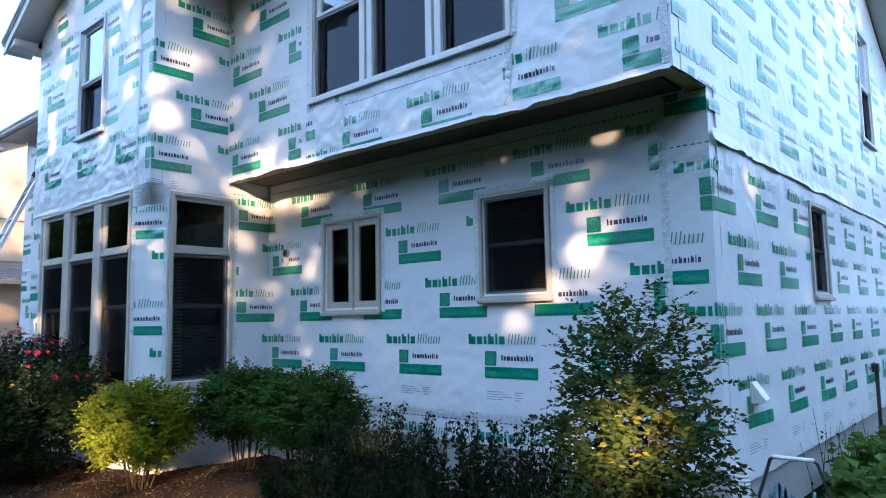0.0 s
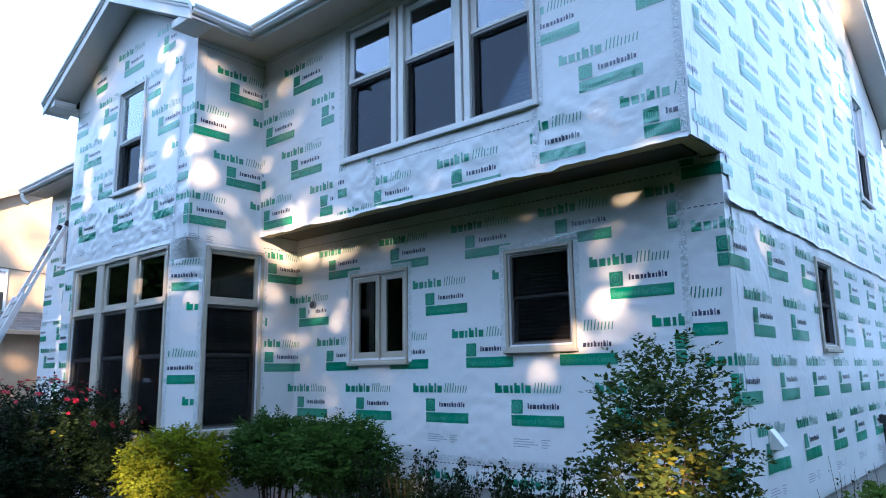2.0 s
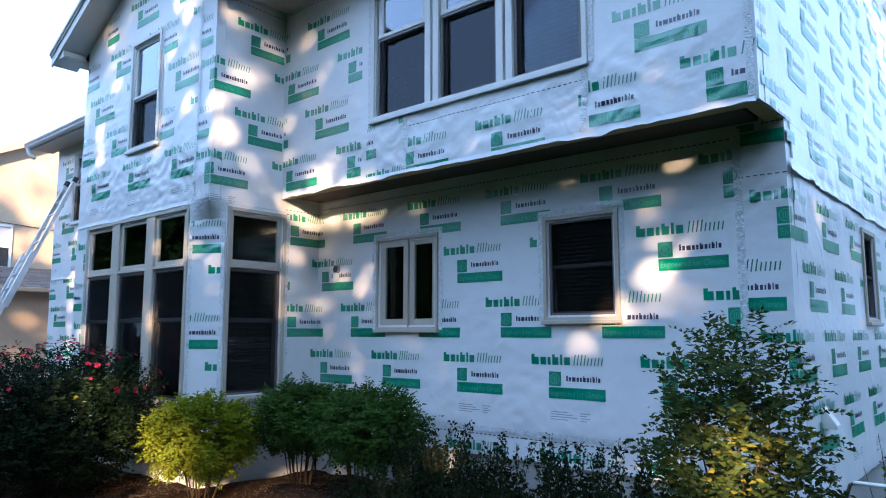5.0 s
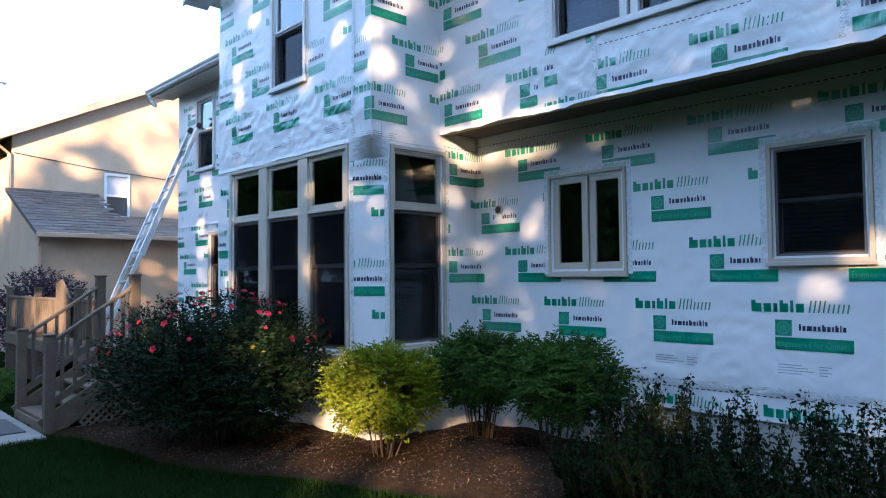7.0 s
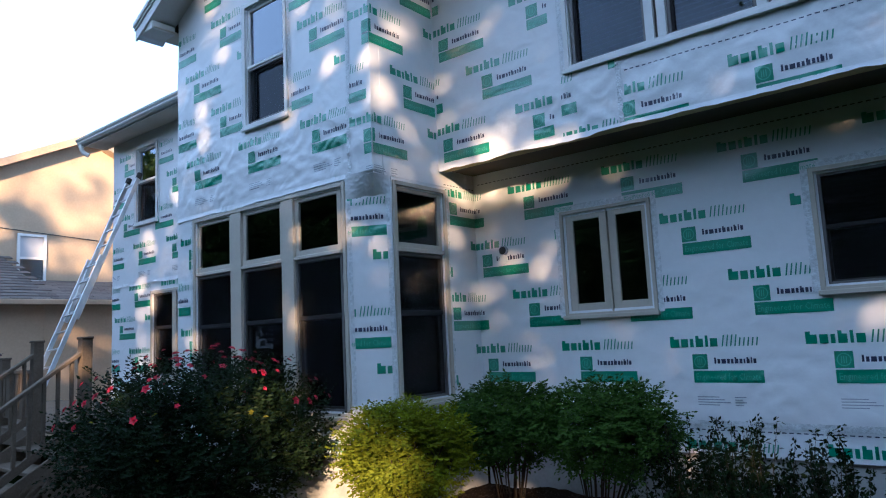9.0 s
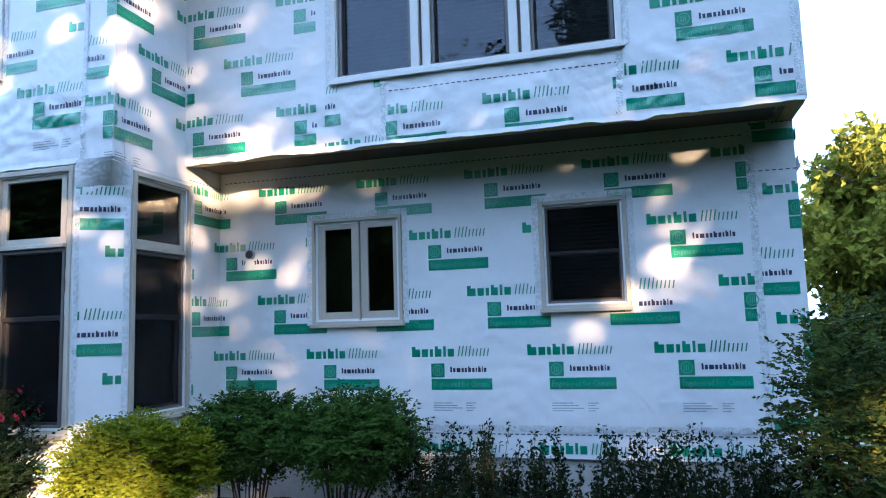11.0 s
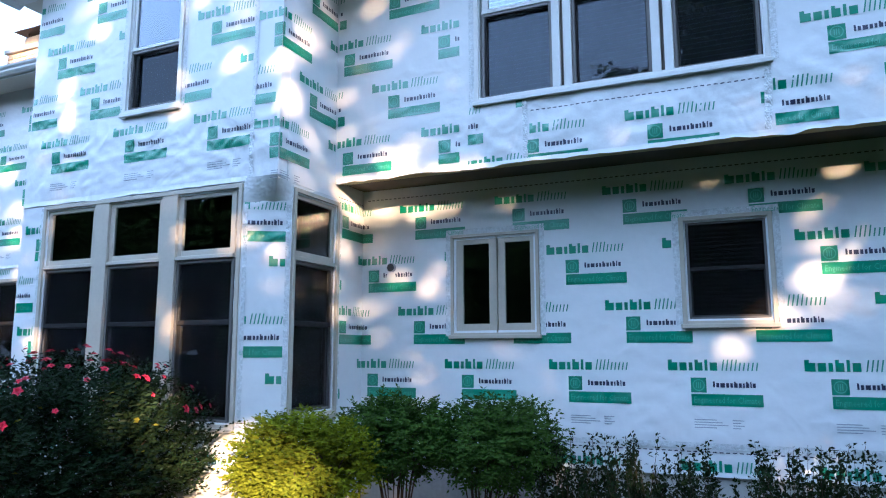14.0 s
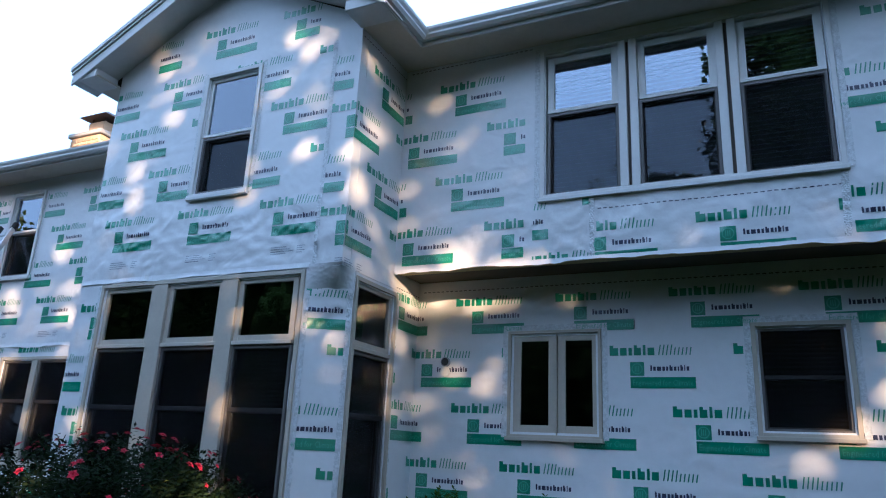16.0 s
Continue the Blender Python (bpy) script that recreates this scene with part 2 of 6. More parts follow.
def beam(bm, a, b, w, h, up=(0, 0, 1), bevel=0.0):
    """A rectangular bar from a to b, w wide and h high."""
    a, b = Vector(a), Vector(b)
    d = (b - a).normalized()
    side = d.cross(Vector(up))
    side = side.normalized() if side.length > 1e-4 else Vector((1, 0, 0))
    top = side.cross(d)
    v = [bm.verts.new(p + side * sx * w / 2 + top * sz * h / 2) for p in (a, b) for sx, sz in ((-1, -1), (1, -1), (1, 1), (-1, 1))]
    fs = [bm.faces.new([v[n] for n in f]) for f in ((0, 1, 2, 3), (7, 6, 5, 4), (0, 4, 5, 1), (1, 5, 6, 2), (2, 6, 7, 3), (3, 7, 4, 0))]
    if bevel:
        bmesh.ops.bevel(bm, geom=list({e for f in fs for e in f.edges}), offset=bevel, segments=1, affect="EDGES")


def tube(bm, pts, radii, sides=8):
    """A tapered round limb through the points."""
    rings = []
    for n, p in enumerate(pts):
        p = Vector(p)
        d = (Vector(pts[min(n + 1, len(pts) - 1)]) - Vector(pts[max(n - 1, 0)])).normalized()
        s = d.orthogonal().normalized()
        t = d.cross(s)
        r = radii[n] if hasattr(radii, "__len__") else radii
        rings.append([bm.verts.new(p + r * (math.cos(a) * s + math.sin(a) * t)) for a in (2 * math.pi * k / sides for k in range(sides))])
    for r0, r1 in zip(rings, rings[1:]):
        # keep neighbouring rings in step
        k0 = min(range(sides), key=lambda k: (r1[k].co - r0[0].co).length)
        for k in range(sides):
            bm.faces.new((r0[k], r0[(k + 1) % sides], r1[(k + 1 + k0) % sides], r1[(k + k0) % sides]))
    bm.faces.new(rings[0][::-1])
    bm.faces.new(rings[-1])


class Plane:
    """A wall's face: u runs along it, v up, d outwards."""

    def __init__(self, axis, at, out, seed):
        self.axis, self.at, self.out, self.seed = axis, at, out, seed
        self.sheets = []
        self.loose = []  # where the sheet hangs slack: u0, u1, v0, v1, depth, slant

    @classmethod
    def slanted(cls, a, b, seed):
        """A face that runs from a to b on the plan; u starts at a, and d points to the right of that way."""
        P = cls("slant", 0, 1, seed)
        P.start, P.way = Vector((*a, 0)), (Vector((*b, 0)) - Vector((*a, 0))).normalized()
        P.normal = Vector((P.way.y, -P.way.x, 0))
        return P

    def w(self, u, v, d=0.0):
        if self.axis == "slant":
            return self.start + self.way * u + self.normal * d + Vector((0, 0, v))
        return Vector((u, self.at + self.out * d, v)) if self.axis == "y" else Vector((self.at + self.out * d, u, v))

    def surface(self, u, v):
        """How far the built sheet stands out at a place."""
        for us, vs, hs in self.sheets:
            if us[0] <= u <= us[-1] and vs[0] <= v <= vs[-1]:
                i = int(np.clip(np.searchsorted(us, u, "right") - 1, 0, len(us) - 2))
                j = int(np.clip(np.searchsorted(vs, v, "right") - 1, 0, len(vs) - 2))
                f, g = (u - us[i]) / (us[i + 1] - us[i]), (v - vs[j]) / (vs[j + 1] - vs[j])
                return float((hs[j, i] * (1 - f) + hs[j, i + 1] * f) * (1 - g) + (hs[j + 1, i] * (1 - f) + hs[j + 1, i + 1] * f) * g)
        return self.relief(u, v)

    def slack(self, u, v):
        return any(a - 0.4 < u < b + 0.4 and c - 0.4 < v < d + 0.4 for a, b, c, d, _, _ in self.loose)

    def relief(self, u, v):
        """How the loose sheet bulges and creases."""
        p = Vector((u * 0.9, v * 0.9, self.seed * 7.3))
        soft = noise.noise(p) * 0.010 + noise.noise(p * 2.6) * 0.006
        q = Vector((u * 1.7 + v * 1.1, v * 4.2 - u * 0.8, self.seed * 3.1))
        crease = (1 - abs(noise.noise(q))) ** 7 * 0.012 * max(0.0, 0.35 + noise.noise(p * 1.4 + Vector((9, 2, 5))))
        for a, b, c, d, deep, lean in self.loose:
            if a - 0.3 < u < b + 0.3 and c - 0.25 < v < d + 0.25:
                edge = min(1, (u - a + 0.3) / 0.3, (b + 0.3 - u) / 0.3, (v - c + 0.25) / 0.25, (d + 0.25 - v) / 0.25)
                wob = noise.noise(Vector((u * 1.3, v * 1.3, self.seed + 2.0))) * 0.8
                f = Vector((u * 3.4 + (lean + wob) * v * 2.6, v * 2.0 - lean * u * 1.6 + wob, self.seed + 11.0))
                g = Vector((u * 1.5 - v * 2.0, v * 4.4 + u * (0.9 + wob), self.seed + 5.0))
                crease += edge * deep * (1.1 * (1 - abs(noise.noise(f) * 1.2)) ** 4 + 0.8 * (1 - abs(noise.noise(g) * 1.2)) ** 4)
        return soft + crease


def pbox(bm, P, u0, u1, v0, v1, d0, d1, bevel=0.0):
    box(bm, P.w(u0, v0, d0), P.w(u1, v1, d1), bevel)


def lines(a, b, cuts, step):
    """Grid lines from a to b through the cuts."""
    ks = sorted({a, b, *[c for c in cuts if a < c < b]})
    out = []
    for p, q in zip(ks, ks[1:]):
        n = max(1, math.ceil((q - p) / step))
        out += [p + (q - p) * k / n for k in range(n)]
    return out + [b]


def wall(name, P, u0, u1, v0, v1, holes, step=0.05, thick=0.14, label="", top=None):
    """A wall with thickness, its wrap uneven on the outside; holes go through it. top: sloped cuts (u, v, slope) that keep what is below."""
    us = lines(u0, u1, [c for h in holes for c in h[:2]], step)
    vs = lines(v0, v1, [c for h in holes for c in h[2:]], step)
    nu, nv = len(us), len(vs)
    hs = np.array([[P.relief(u, v) for u in us] for v in vs])
    P.sheets.append((np.array(us), np.array(vs), hs))
    front = [P.w(u, v, hs[j, i]) for j, v in enumerate(vs) for i, u in enumerate(us)]
    back = [P.w(u, v, -thick) for v in vs for u in us]
    n = nu * nv
    kept = np.zeros((nv - 1, nu - 1), bool)
    for j in range(nv - 1):
        vc = (vs[j] + vs[j + 1]) / 2
        for i in range(nu - 1):
            uc = (us[i] + us[i + 1]) / 2
            kept[j, i] = not any(a < uc < b and c < vc < d for a, b, c, d in holes)
    faces = []
    for j in range(nv - 1):
        for i in range(nu - 1):
            if not kept[j, i]:
                continue
            a, b, c, d = j * nu + i, j * nu + i + 1, (j + 1) * nu + i + 1, (j + 1) * nu + i
            faces += [(a, b, c, d), (d + n, c + n, b + n, a + n)]
            for dj, di, p, q in ((-1, 0, a, b), (0, 1, b, c), (1, 0, c, d), (0, -1, d, a)):
                jj, ii = j + dj, i + di
                if not (0 <= jj < nv - 1 and 0 <= ii < nu - 1 and kept[jj, ii]):
                    faces.append((q, p, p + n, q + n))
    bm = bmesh.new()
    vv = [bm.verts.new(p) for p in front + back]
    for f in faces:
        bm.faces.new([vv[k] for k in f])
    bmesh.ops.delete(bm, geom=[x for x in bm.verts if not x.link_faces], context="VERTS")
    for u, v, s in top or ():
        nrm = (P.w(0, 1, 0) - P.w(0, 0, 0)) - s * (P.w(1, 0, 0) - P.w(0, 0, 0))
        cut = bmesh.ops.bisect_plane(bm, geom=bm.verts[:] + bm.edges[:] + bm.faces[:], plane_co=P.w(u, v), plane_no=nrm, clear_outer=True)
    me = bpy.data.meshes.new(name)
    bmesh.ops.recalc_face_normals(bm, faces=bm.faces[:])
    bm.to_mesh(me)
    bm.free()
    me.materials.append(WRAP)
    me.polygons.foreach_set("use_smooth", [True] * len(me.polygons))
    me.set_sharp_from_angle(angle=radians(50))
    return tagged(new(name, me), label or "white weatherproof house wrap with green print, loose and creased", "wall", kind="structure")


# ---- the print on the wrap ----
def block_word(x, widths, tall, gap, base, cap):
    """A word as plain blocks, one to a letter, the tall ones with a narrower block on top."""
    out = []
    for w, t in zip(widths, tall):
        low = cap * 0.74
        out.append((x, x + w, base, base + low))
        if t:
            out.append((x, x + min(w, max(w * 0.45, cap * 0.27)), base + low, base + cap))
        x += w + gap
    return out


def print_shapes():
    """One printed mark, from the left end of its first word: rectangles by ink."""
    bold = block_word(0.0, (0.088, 0.066, 0.034, 0.070, 0.026, 0.066), (1, 0, 0, 1, 1, 0), 0.020, -0.055, 0.105)
    small = block_word(0.405, (0.017, 0.024, 0.040, 0.024, 0.021, 0.030, 0.024, 0.014, 0.025, 0.010, 0.024), (1, 0, 0, 0, 0, 1, 0, 0, 1, 1, 0), 0.012, -0.212, 0.056)
    bar = [(0.205, 0.835, -0.385, -0.275)]
    square = [(0.205, 0.345, -0.262, -0.122)]
    fine = []
    for k in range(4):
        fine += [(0.22, 0.42 + 0.05 * ((k * 7) % 3), -0.520 - 0.024 * k, -0.512 - 0.024 * k), (0.56, 0.66 - 0.03 * (k % 2), -0.520 - 0.024 * k, -0.512 - 0.024 * k)]
    return bold, small, bar, square, fine


BOLD, SMALL, BAR, SQUARE, FINE = print_shapes()


def letters(text, size, width):
    """The outlines of a line of lettering as flat triangles, fitted to a width."""
    cu = bpy.data.curves.new("lettering", "FONT")
    cu.body, cu.size, cu.resolution_u = text, size, 1
    ob = bpy.data.objects.new("lettering", cu)
    scene.collection.objects.link(ob)
    bpy.context.view_layer.update()
    me = bpy.data.meshes.new_from_object(ob)
    vs = [(v.co.x, v.co.y) for v in me.vertices]
    fs = [tuple(p.vertices) for p in me.polygons]
    bpy.data.objects.remove(ob)
    k = width / max(x for x, _ in vs)
    return [(x * k, y) for x, y in vs], fs


SLOGAN = letters("Engineered for Climate", 0.085, 0.585)


def thin_shapes():
    """The light half of the word: a row of thin slanted strokes, the first ones taller."""
    out = []
    for k in range(9):
        a, h = 0.486 + 0.0375 * k, 0.105 if k < 4 else 0.076
        out.append([(a, -0.055), (a + 0.012, -0.055), (a + 0.012 + h * 0.18, h - 0.055), (a + h * 0.18, h - 0.055)])
    return out


def ring(cx, cy, r0, r1, n=14):
    return [[(cx + r * math.cos(a), cy + r * math.sin(a)) for r, a in ((r0, a0), (r1, a0), (r1, a1), (r0, a1))] for a0, a1 in ((2 * math.pi * k / n, 2 * math.pi * (k + 1) / n) for k in range(n))]


STROKES = thin_shapes()


def minus(rects, hole):
    a, b, c, d = hole
    out = []
    for x0, x1, y0, y1 in rects:
        if x1 <= a or x0 >= b or y1 <= c or y0 >= d:
            out.append((x0, x1, y0, y1))
            continue
        if x0 < a:
            out.append((x0, a, y0, y1))
        if x1 > b:
            out.append((b, x1, y0, y1))
        xa, xb = max(x0, a), min(x1, b)
        if y0 < c:
            out.append((xa, xb, y0, c))
        if y1 > d:
            out.append((xa, xb, d, y1))
    return out


def fold(route, s):
    """A place along a sheet that may run round a corner: its face and u there. route: (face, s at its start, s at its end, u at its start, step)."""
    for P, s0, s1, u0, k in route:
        if s0 <= s <= s1:
            return P, u0 + k * (s - s0)
    return None, 0


def mark(route, x, y, clip, holes, parent, fine=False, lift=0.004):
    """One printed mark with its first letter at (x, y) of a sheet."""
    c0, c1, c2, c3 = clip
    verts, faces, inks = [], [], []

    def quad(corners, ink, up):
        mid = sum(c[0] for c in corners) / len(corners)
        P, _ = fold(route, mid)
        if P is None:
            return
        s0, s1, u0, k = [r[1:] for r in route if r[0] is P][0]
        n = len(verts)
        for s, v in corners:
            u = u0 + k * (min(max(s, s0), s1) - s0)
            verts.append(P.w(u, v, P.surface(u, v) + up))
        faces.append(tuple(range(n, n + len(corners))))
        inks.append(ink)

    def rects(shapes, ink, up):
        cuts = [r[1] for r in route[1:]]
        for a, b, c, d in shapes:
            one = [(max(x + a, c0), min(x + b, c1), max(y + c, c2), min(y + d, c3))]
            one = [r for r in one if r[1] - r[0] > 0.002 and r[3] - r[2] > 0.002]
            for h in holes:
                one = minus(one, h)
            for p0, p1, q0, q1 in one:
                P, u = fold(route, (p0 + p1) / 2)
                near = P is not None and P.slack(u, q0)
                ss = lines(p0, p1, cuts, 0.018 if near else 0.035)
                vs = lines(q0, q1, [], 0.02 if near else 0.05)
                for sa, sb in zip(ss, ss[1:]):
                    for va, vb in zip(vs, vs[1:]):
                        quad([(sa, va), (sb, va), (sb, vb), (sa, vb)], ink, up)

    def inside(s, v):
        return c0 < s < c1 and c2 < v < c3 and not any(a < s < b and c < v < d for a, b, c, d in holes)

    rects(BOLD, 0, lift)
    for q in STROKES:
        cs = [(x + a, y + b) for a, b in q]
        if inside(sum(c[0] for c in cs) / 4, sum(c[1] for c in cs) / 4):
            quad(cs, 1, lift)
    rects(SMALL, 2, lift)
    rects(BAR, 0, lift)
    rects(SQUARE, 0, lift)
    for q in ring(x + 0.275, y - 0.192, 0.046, 0.056):
        if inside(q[0][0], q[0][1]):
            quad(q, 3, lift * 2)
    for a in (0.252, 0.270, 0.288):
        if inside(x + a, y - 0.192):
            quad([(x + a, y - 0.222), (x + a + 0.008, y - 0.222), (x + a + 0.008, y - 0.162), (x + a, y - 0.162)], 3, lift * 2)
    vs, fs = SLOGAN
    for f in fs:
        cs = [(x + 0.225 + vs[k][0], y - 0.358 + vs[k][1]) for k in f]
        if inside(sum(c[0] for c in cs) / len(cs), sum(c[1] for c in cs) / len(cs)):
            quad(cs, 3, lift * 2)
    if fine:
        rects(FINE, 4, lift)
    if not faces:
        return None
    me = bpy.data.meshes.new("printed_mark")
    me.from_pydata([tuple(v) for v in verts], [], faces)
    for m in (GREEN, GREEN_THIN, NAVY, PALE, FAINT):
        me.materials.append(m)
    me.polygons.foreach_set("material_index", inks)
    ob = new("printed_mark", me)
    ob.parent = parent
    return ob


def marks(route, clip, rows, holes, parent, fine_row=None, pitch=1.195):
    """Rows of marks over a sheet: each row has its height and the place of one of its marks."""
    for v, phase in rows:
        if not clip[2] - 0.1 < v < clip[3] + 0.45:
            continue
        k = math.floor((clip[0] - 0.85 - phase) / pitch)
        x = phase + k * pitch
        while x < clip[1]:
            if x + 0.85 > clip[0]:
                mark(route, x, v, clip, holes, parent, fine_row is not None and abs(v - fine_row) < 0.01)
            x += pitch


def dashes(P, u0, u1, v, parent, skip=()):
    vs, fs = [], []
    u = u0
    while u < u1:
        if not any(a < u < b for a, b in skip):
            n = len(vs)
            for s, t in ((u, v), (u + 0.035, v), (u + 0.035, v + 0.010), (u, v + 0.010)):
                vs.append(P.w(s, t, P.surface(s, t) + 0.004))
            fs.append((n, n + 1, n + 2, n + 3))
        u += 0.058
    if fs:
        mesh_object("printed_dashes", vs, fs, NAVY, parent)


def tape(P, u0, v0, u1, v1, width, parent):
    """A strip of crinkled seam tape."""
    vs, fs = [], []
    length = math.hypot(u1 - u0, v1 - v0)
    n = max(2, int(length / 0.04))
    du, dv = (u1 - u0) / length, (v1 - v0) / length
    for k in range(n + 1):
        t = k / n * length
        for side in (-1, 0, 1):
            jit = width / 2 * (1 + 0.10 * noise.noise(Vector((u0 + t * 3, v0 * 5 + side, t * 6))))
            u, v = u0 + du * t - dv * side * jit, v0 + dv * t + du * side * jit
            vs.append(P.w(u, v, P.surface(u, v) + 0.0055 + 0.004 * abs(noise.noise(Vector((u * 18, v * 18, 3))))))
    for k in range(n):
        for s in (0, 1):
            a = k * 3 + s
            fs.append((a, a + 1, a + 4, a + 3))
    mesh_object("seam_tape", vs, fs, TAPE, parent)


# ---- the house: walls ----
LOW = Plane("y", 6.02, -1, 1)
UPP = Plane("y", 5.38, -1, 2)
BUMP = Plane("y", 4.33, -1, 3)
BSIDE = Plane("x", -7.82, 1, 4)
CANT = Plane.slanted((-8.235, 4.33), (-7.82, 4.575), 9)
RIGHT = Plane("x", -1.82, 1, 5)
WING = Plane("y", 5.80, -1, 6)
UPP.loose = [(-6.1, -2.2, 3.72, 4.25, 0.011, 0.35), (-7.6, -6.4, 3.75, 4.1, 0.006, -0.4)]
CANT.loose = [(0.0, 0.5, 2.95, 3.4, 0.014, 0.6)]
BUMP.loose = [(-11.4, -8.2, 3.55, 4.15, 0.011, 0.3), (-11.4, -10.4, 4.4, 5.6, 0.007, 0.8), (-8.9, -8.2, 5.6, 6.2, 0.009, 0.2), (-8.1, -7.9, 3.0, 3.8, 0.010, 0.5)]
BSIDE.loose = [(4.5, 5.3, 3.5, 3.9, 0.008, 0.4)]
LOW.loose = [(-5.4, -4.4, 1.0, 1.9, 0.006, 0.4), (-7.6, -2.4, 0.9, 1.2, 0.009, 0.15), (-2.1, -1.9, 3.0, 3.5, 0.012, 0.3)]
RIGHT.loose = [(6.0, 14.5, 3.1, 3.4, 0.014, 0.15), (7.0, 13.0, 0.5, 0.9, 0.012, 0.2), (8.5, 13.0, 5.6, 6.6, 0.014, 0.5)]
WING.loose = [(-16.4, -12.0, 2.9, 3.3, 0.010, 0.25)]
X_RIGHT, X_SIDE, X_LEFT, X_WING = -1.82, -7.82, -11.58, -16.6
Y_BACK, EAVE = 15.2, 6.22

# trims' outer edges: u0, u1, v0, v1
W2 = (-6.66, -5.63, 1.92, 3.06)
W3 = (-4.185, -3.335, 2.00, 3.075)
W_UP = (-6.11, -3.27, 4.33, 6.10)
W_BF = (-11.18, -8.245, 1.00, 3.46)
W_BS = (4.585, 5.455, 1.08, 3.435)
W_UL = (-10.02, -9.16, 4.42, 6.03)
W_R1 = (8.93, 9.70, 1.99, 3.075)
W_R2 = (12.44, 13.32, 4.42, 6.22)
W_L1 = (-15.68, -14.85, 4.15, 5.66)
W_L2 = (-15.08, -13.45, 1.28, 2.86)


def inner(w, m=0.06):
    return (w[0] + m, w[1] - m, w[2] + m, w[3] - m)


wall_lower = wall("wall_south_lower", LOW, X_SIDE, X_RIGHT, 0.58, 3.80, [inner(W2), inner(W3)], 0.04)
wall_upper = wall("wall_south_upper", UPP, X_SIDE, X_RIGHT, 3.665, EAVE + 0.15, [inner(W_UP)], 0.04)
GABLE = ((-9.70, 7.30, 0.5), (-9.70, 7.30, -0.5))
wall_bump = wall("wall_bay_front_upper", BUMP, X_LEFT, X_SIDE, 3.475, 7.32, [inner(W_UL)], 0.04, top=GABLE)
wall_bump_low = wall("wall_bay_front", BUMP, X_LEFT, -8.237, 0.58, 3.472, [inner(W_BF)], 0.05)
wall_cant = wall("wall_bay_corner", CANT, 0.0, 0.482, 0.58, 3.472, [], 0.04, label="white wrapped slanted corner of the bay with green print")
wall_bside = wall("wall_bay_east_upper", BSIDE, 4.33 + 0.142, 6.02 + 0.1, 3.475, EAVE + 0.1, [], 0.05)
wall_bside_low = wall("wall_bay_east", BSIDE, 4.577, 6.02 + 0.1, 0.58, 3.472, [inner(W_BS)], 0.05)
# the wrap gathered from the square corner above into the slanted one below
def gathered_wrap():
    vs, fs = [], []
    NA, NB = 49, 25
    for j in range(NB):
        f = j / (NB - 1)
        ease = f
        for i in range(NA):
            t = i / (NA - 1)
            s = t * 0.665
            top = Vector((-8.235 + s, 4.33, 0)) if s < 0.415 else Vector((X_SIDE, 4.33 + s - 0.415, 0))
            p = top.lerp(CANT.w(t * 0.482, 0), ease)
            fold = (1 - abs(noise.noise(Vector((t * 9 + f * 3, f * 7 - t * 4, 4.4))) * 1.5)) ** 2 * 0.007 * math.sin(math.pi * min(1, f * 0.9 + 0.1))
            p += CANT.normal * (0.012 + 0.010 * (1 - f) + fold) + Vector((0, 0, 3.51 - 0.25 * f))
            vs.append(p)
    for j in range(NB - 1):
        for i in range(NA - 1):
            a = j * NA + i
            fs.append((a + NA, a + NA + 1, a + 1, a))
    return vs, fs


tagged(mesh_object("wrap_fold", *gathered_wrap(), WRAP, smooth=True), "white wrap bunched under the upper corner of the bay", "house wrap", kind="structure")
RGABLE = ((10.3, 8.72, 0.5), (10.3, 8.72, -0.5))
wall_right = wall("wall_east_lower", RIGHT, 6.02 + 0.142, Y_BACK, 0.45, 3.665, [inner(W_R1)], 0.08, label="white house wrap with green print on the sunlit side wall")
wall_right_up = wall("wall_east_upper", RIGHT, 5.38 + 0.142, Y_BACK, 3.667, 8.8, [inner(W_R2)], 0.08, top=RGABLE, label="white house wrap with green print up to the gable")
wall_wing = wall("wall_wing_south", WING, X_WING, X_LEFT, 0.58, 6.0, [inner(W_L1), inner(W_L2)], 0.07)

# plain walls that close the house behind
bm = bmesh.new()
box(bm, (X_WING, Y_BACK - 0.14, 0.1), (X_RIGHT - 0.15, Y_BACK - 0.002, 6.1))
tagged(part("wall_north", bm, STUCCO), "plain rear wall of the house", "wall", kind="structure")
bm = bmesh.new()
box(bm, (X_WING, 5.80 + 0.145, 0.1), (X_WING + 0.14, Y_BACK - 0.145, 5.9))
tagged(part("wall_west", bm, WRAP), "white wrapped end wall of the wing", "wall", kind="structure")
bm = bmesh.new()
box(bm, (X_LEFT, 4.33 + 0.145, 0.58), (X_LEFT + 0.14, 5.80 - 0.005, 6.2))
tagged(part("wall_bay_west", bm, WRAP), "white wrapped side wall of the bay", "wall", kind="structure")

# inside: dark rooms
bm = bmesh.new()
box(bm, (X_WING + 0.2, 6.2, 3.40), (X_RIGHT - 0.2, Y_BACK - 0.2, 3.55))
box(bm, (X_SIDE, 5.55, 3.68), (X_RIGHT - 0.2, 6.25, 3.76))
box(bm, (X_LEFT + 0.16, 4.50, 3.70), (X_SIDE - 0.16, 6.19, 3.78))
tagged(part("floor_upper", bm, ROOM), "dark upper floor seen through windows", "floor", kind="structure")
bm = bmesh.new()
box(bm, (X_LEFT + 0.2, 4.6, 0.50), (X_SIDE - 0.2, 6.1, 0.62))
box(bm, (X_WING + 0.2, 6.2, 0.50), (X_RIGHT - 0.2, Y_BACK - 0.2, 0.62))
tagged(part("floor", bm, ROOM), "dark ground floor seen through windows", "floor", kind="structure")
bm = bmesh.new()
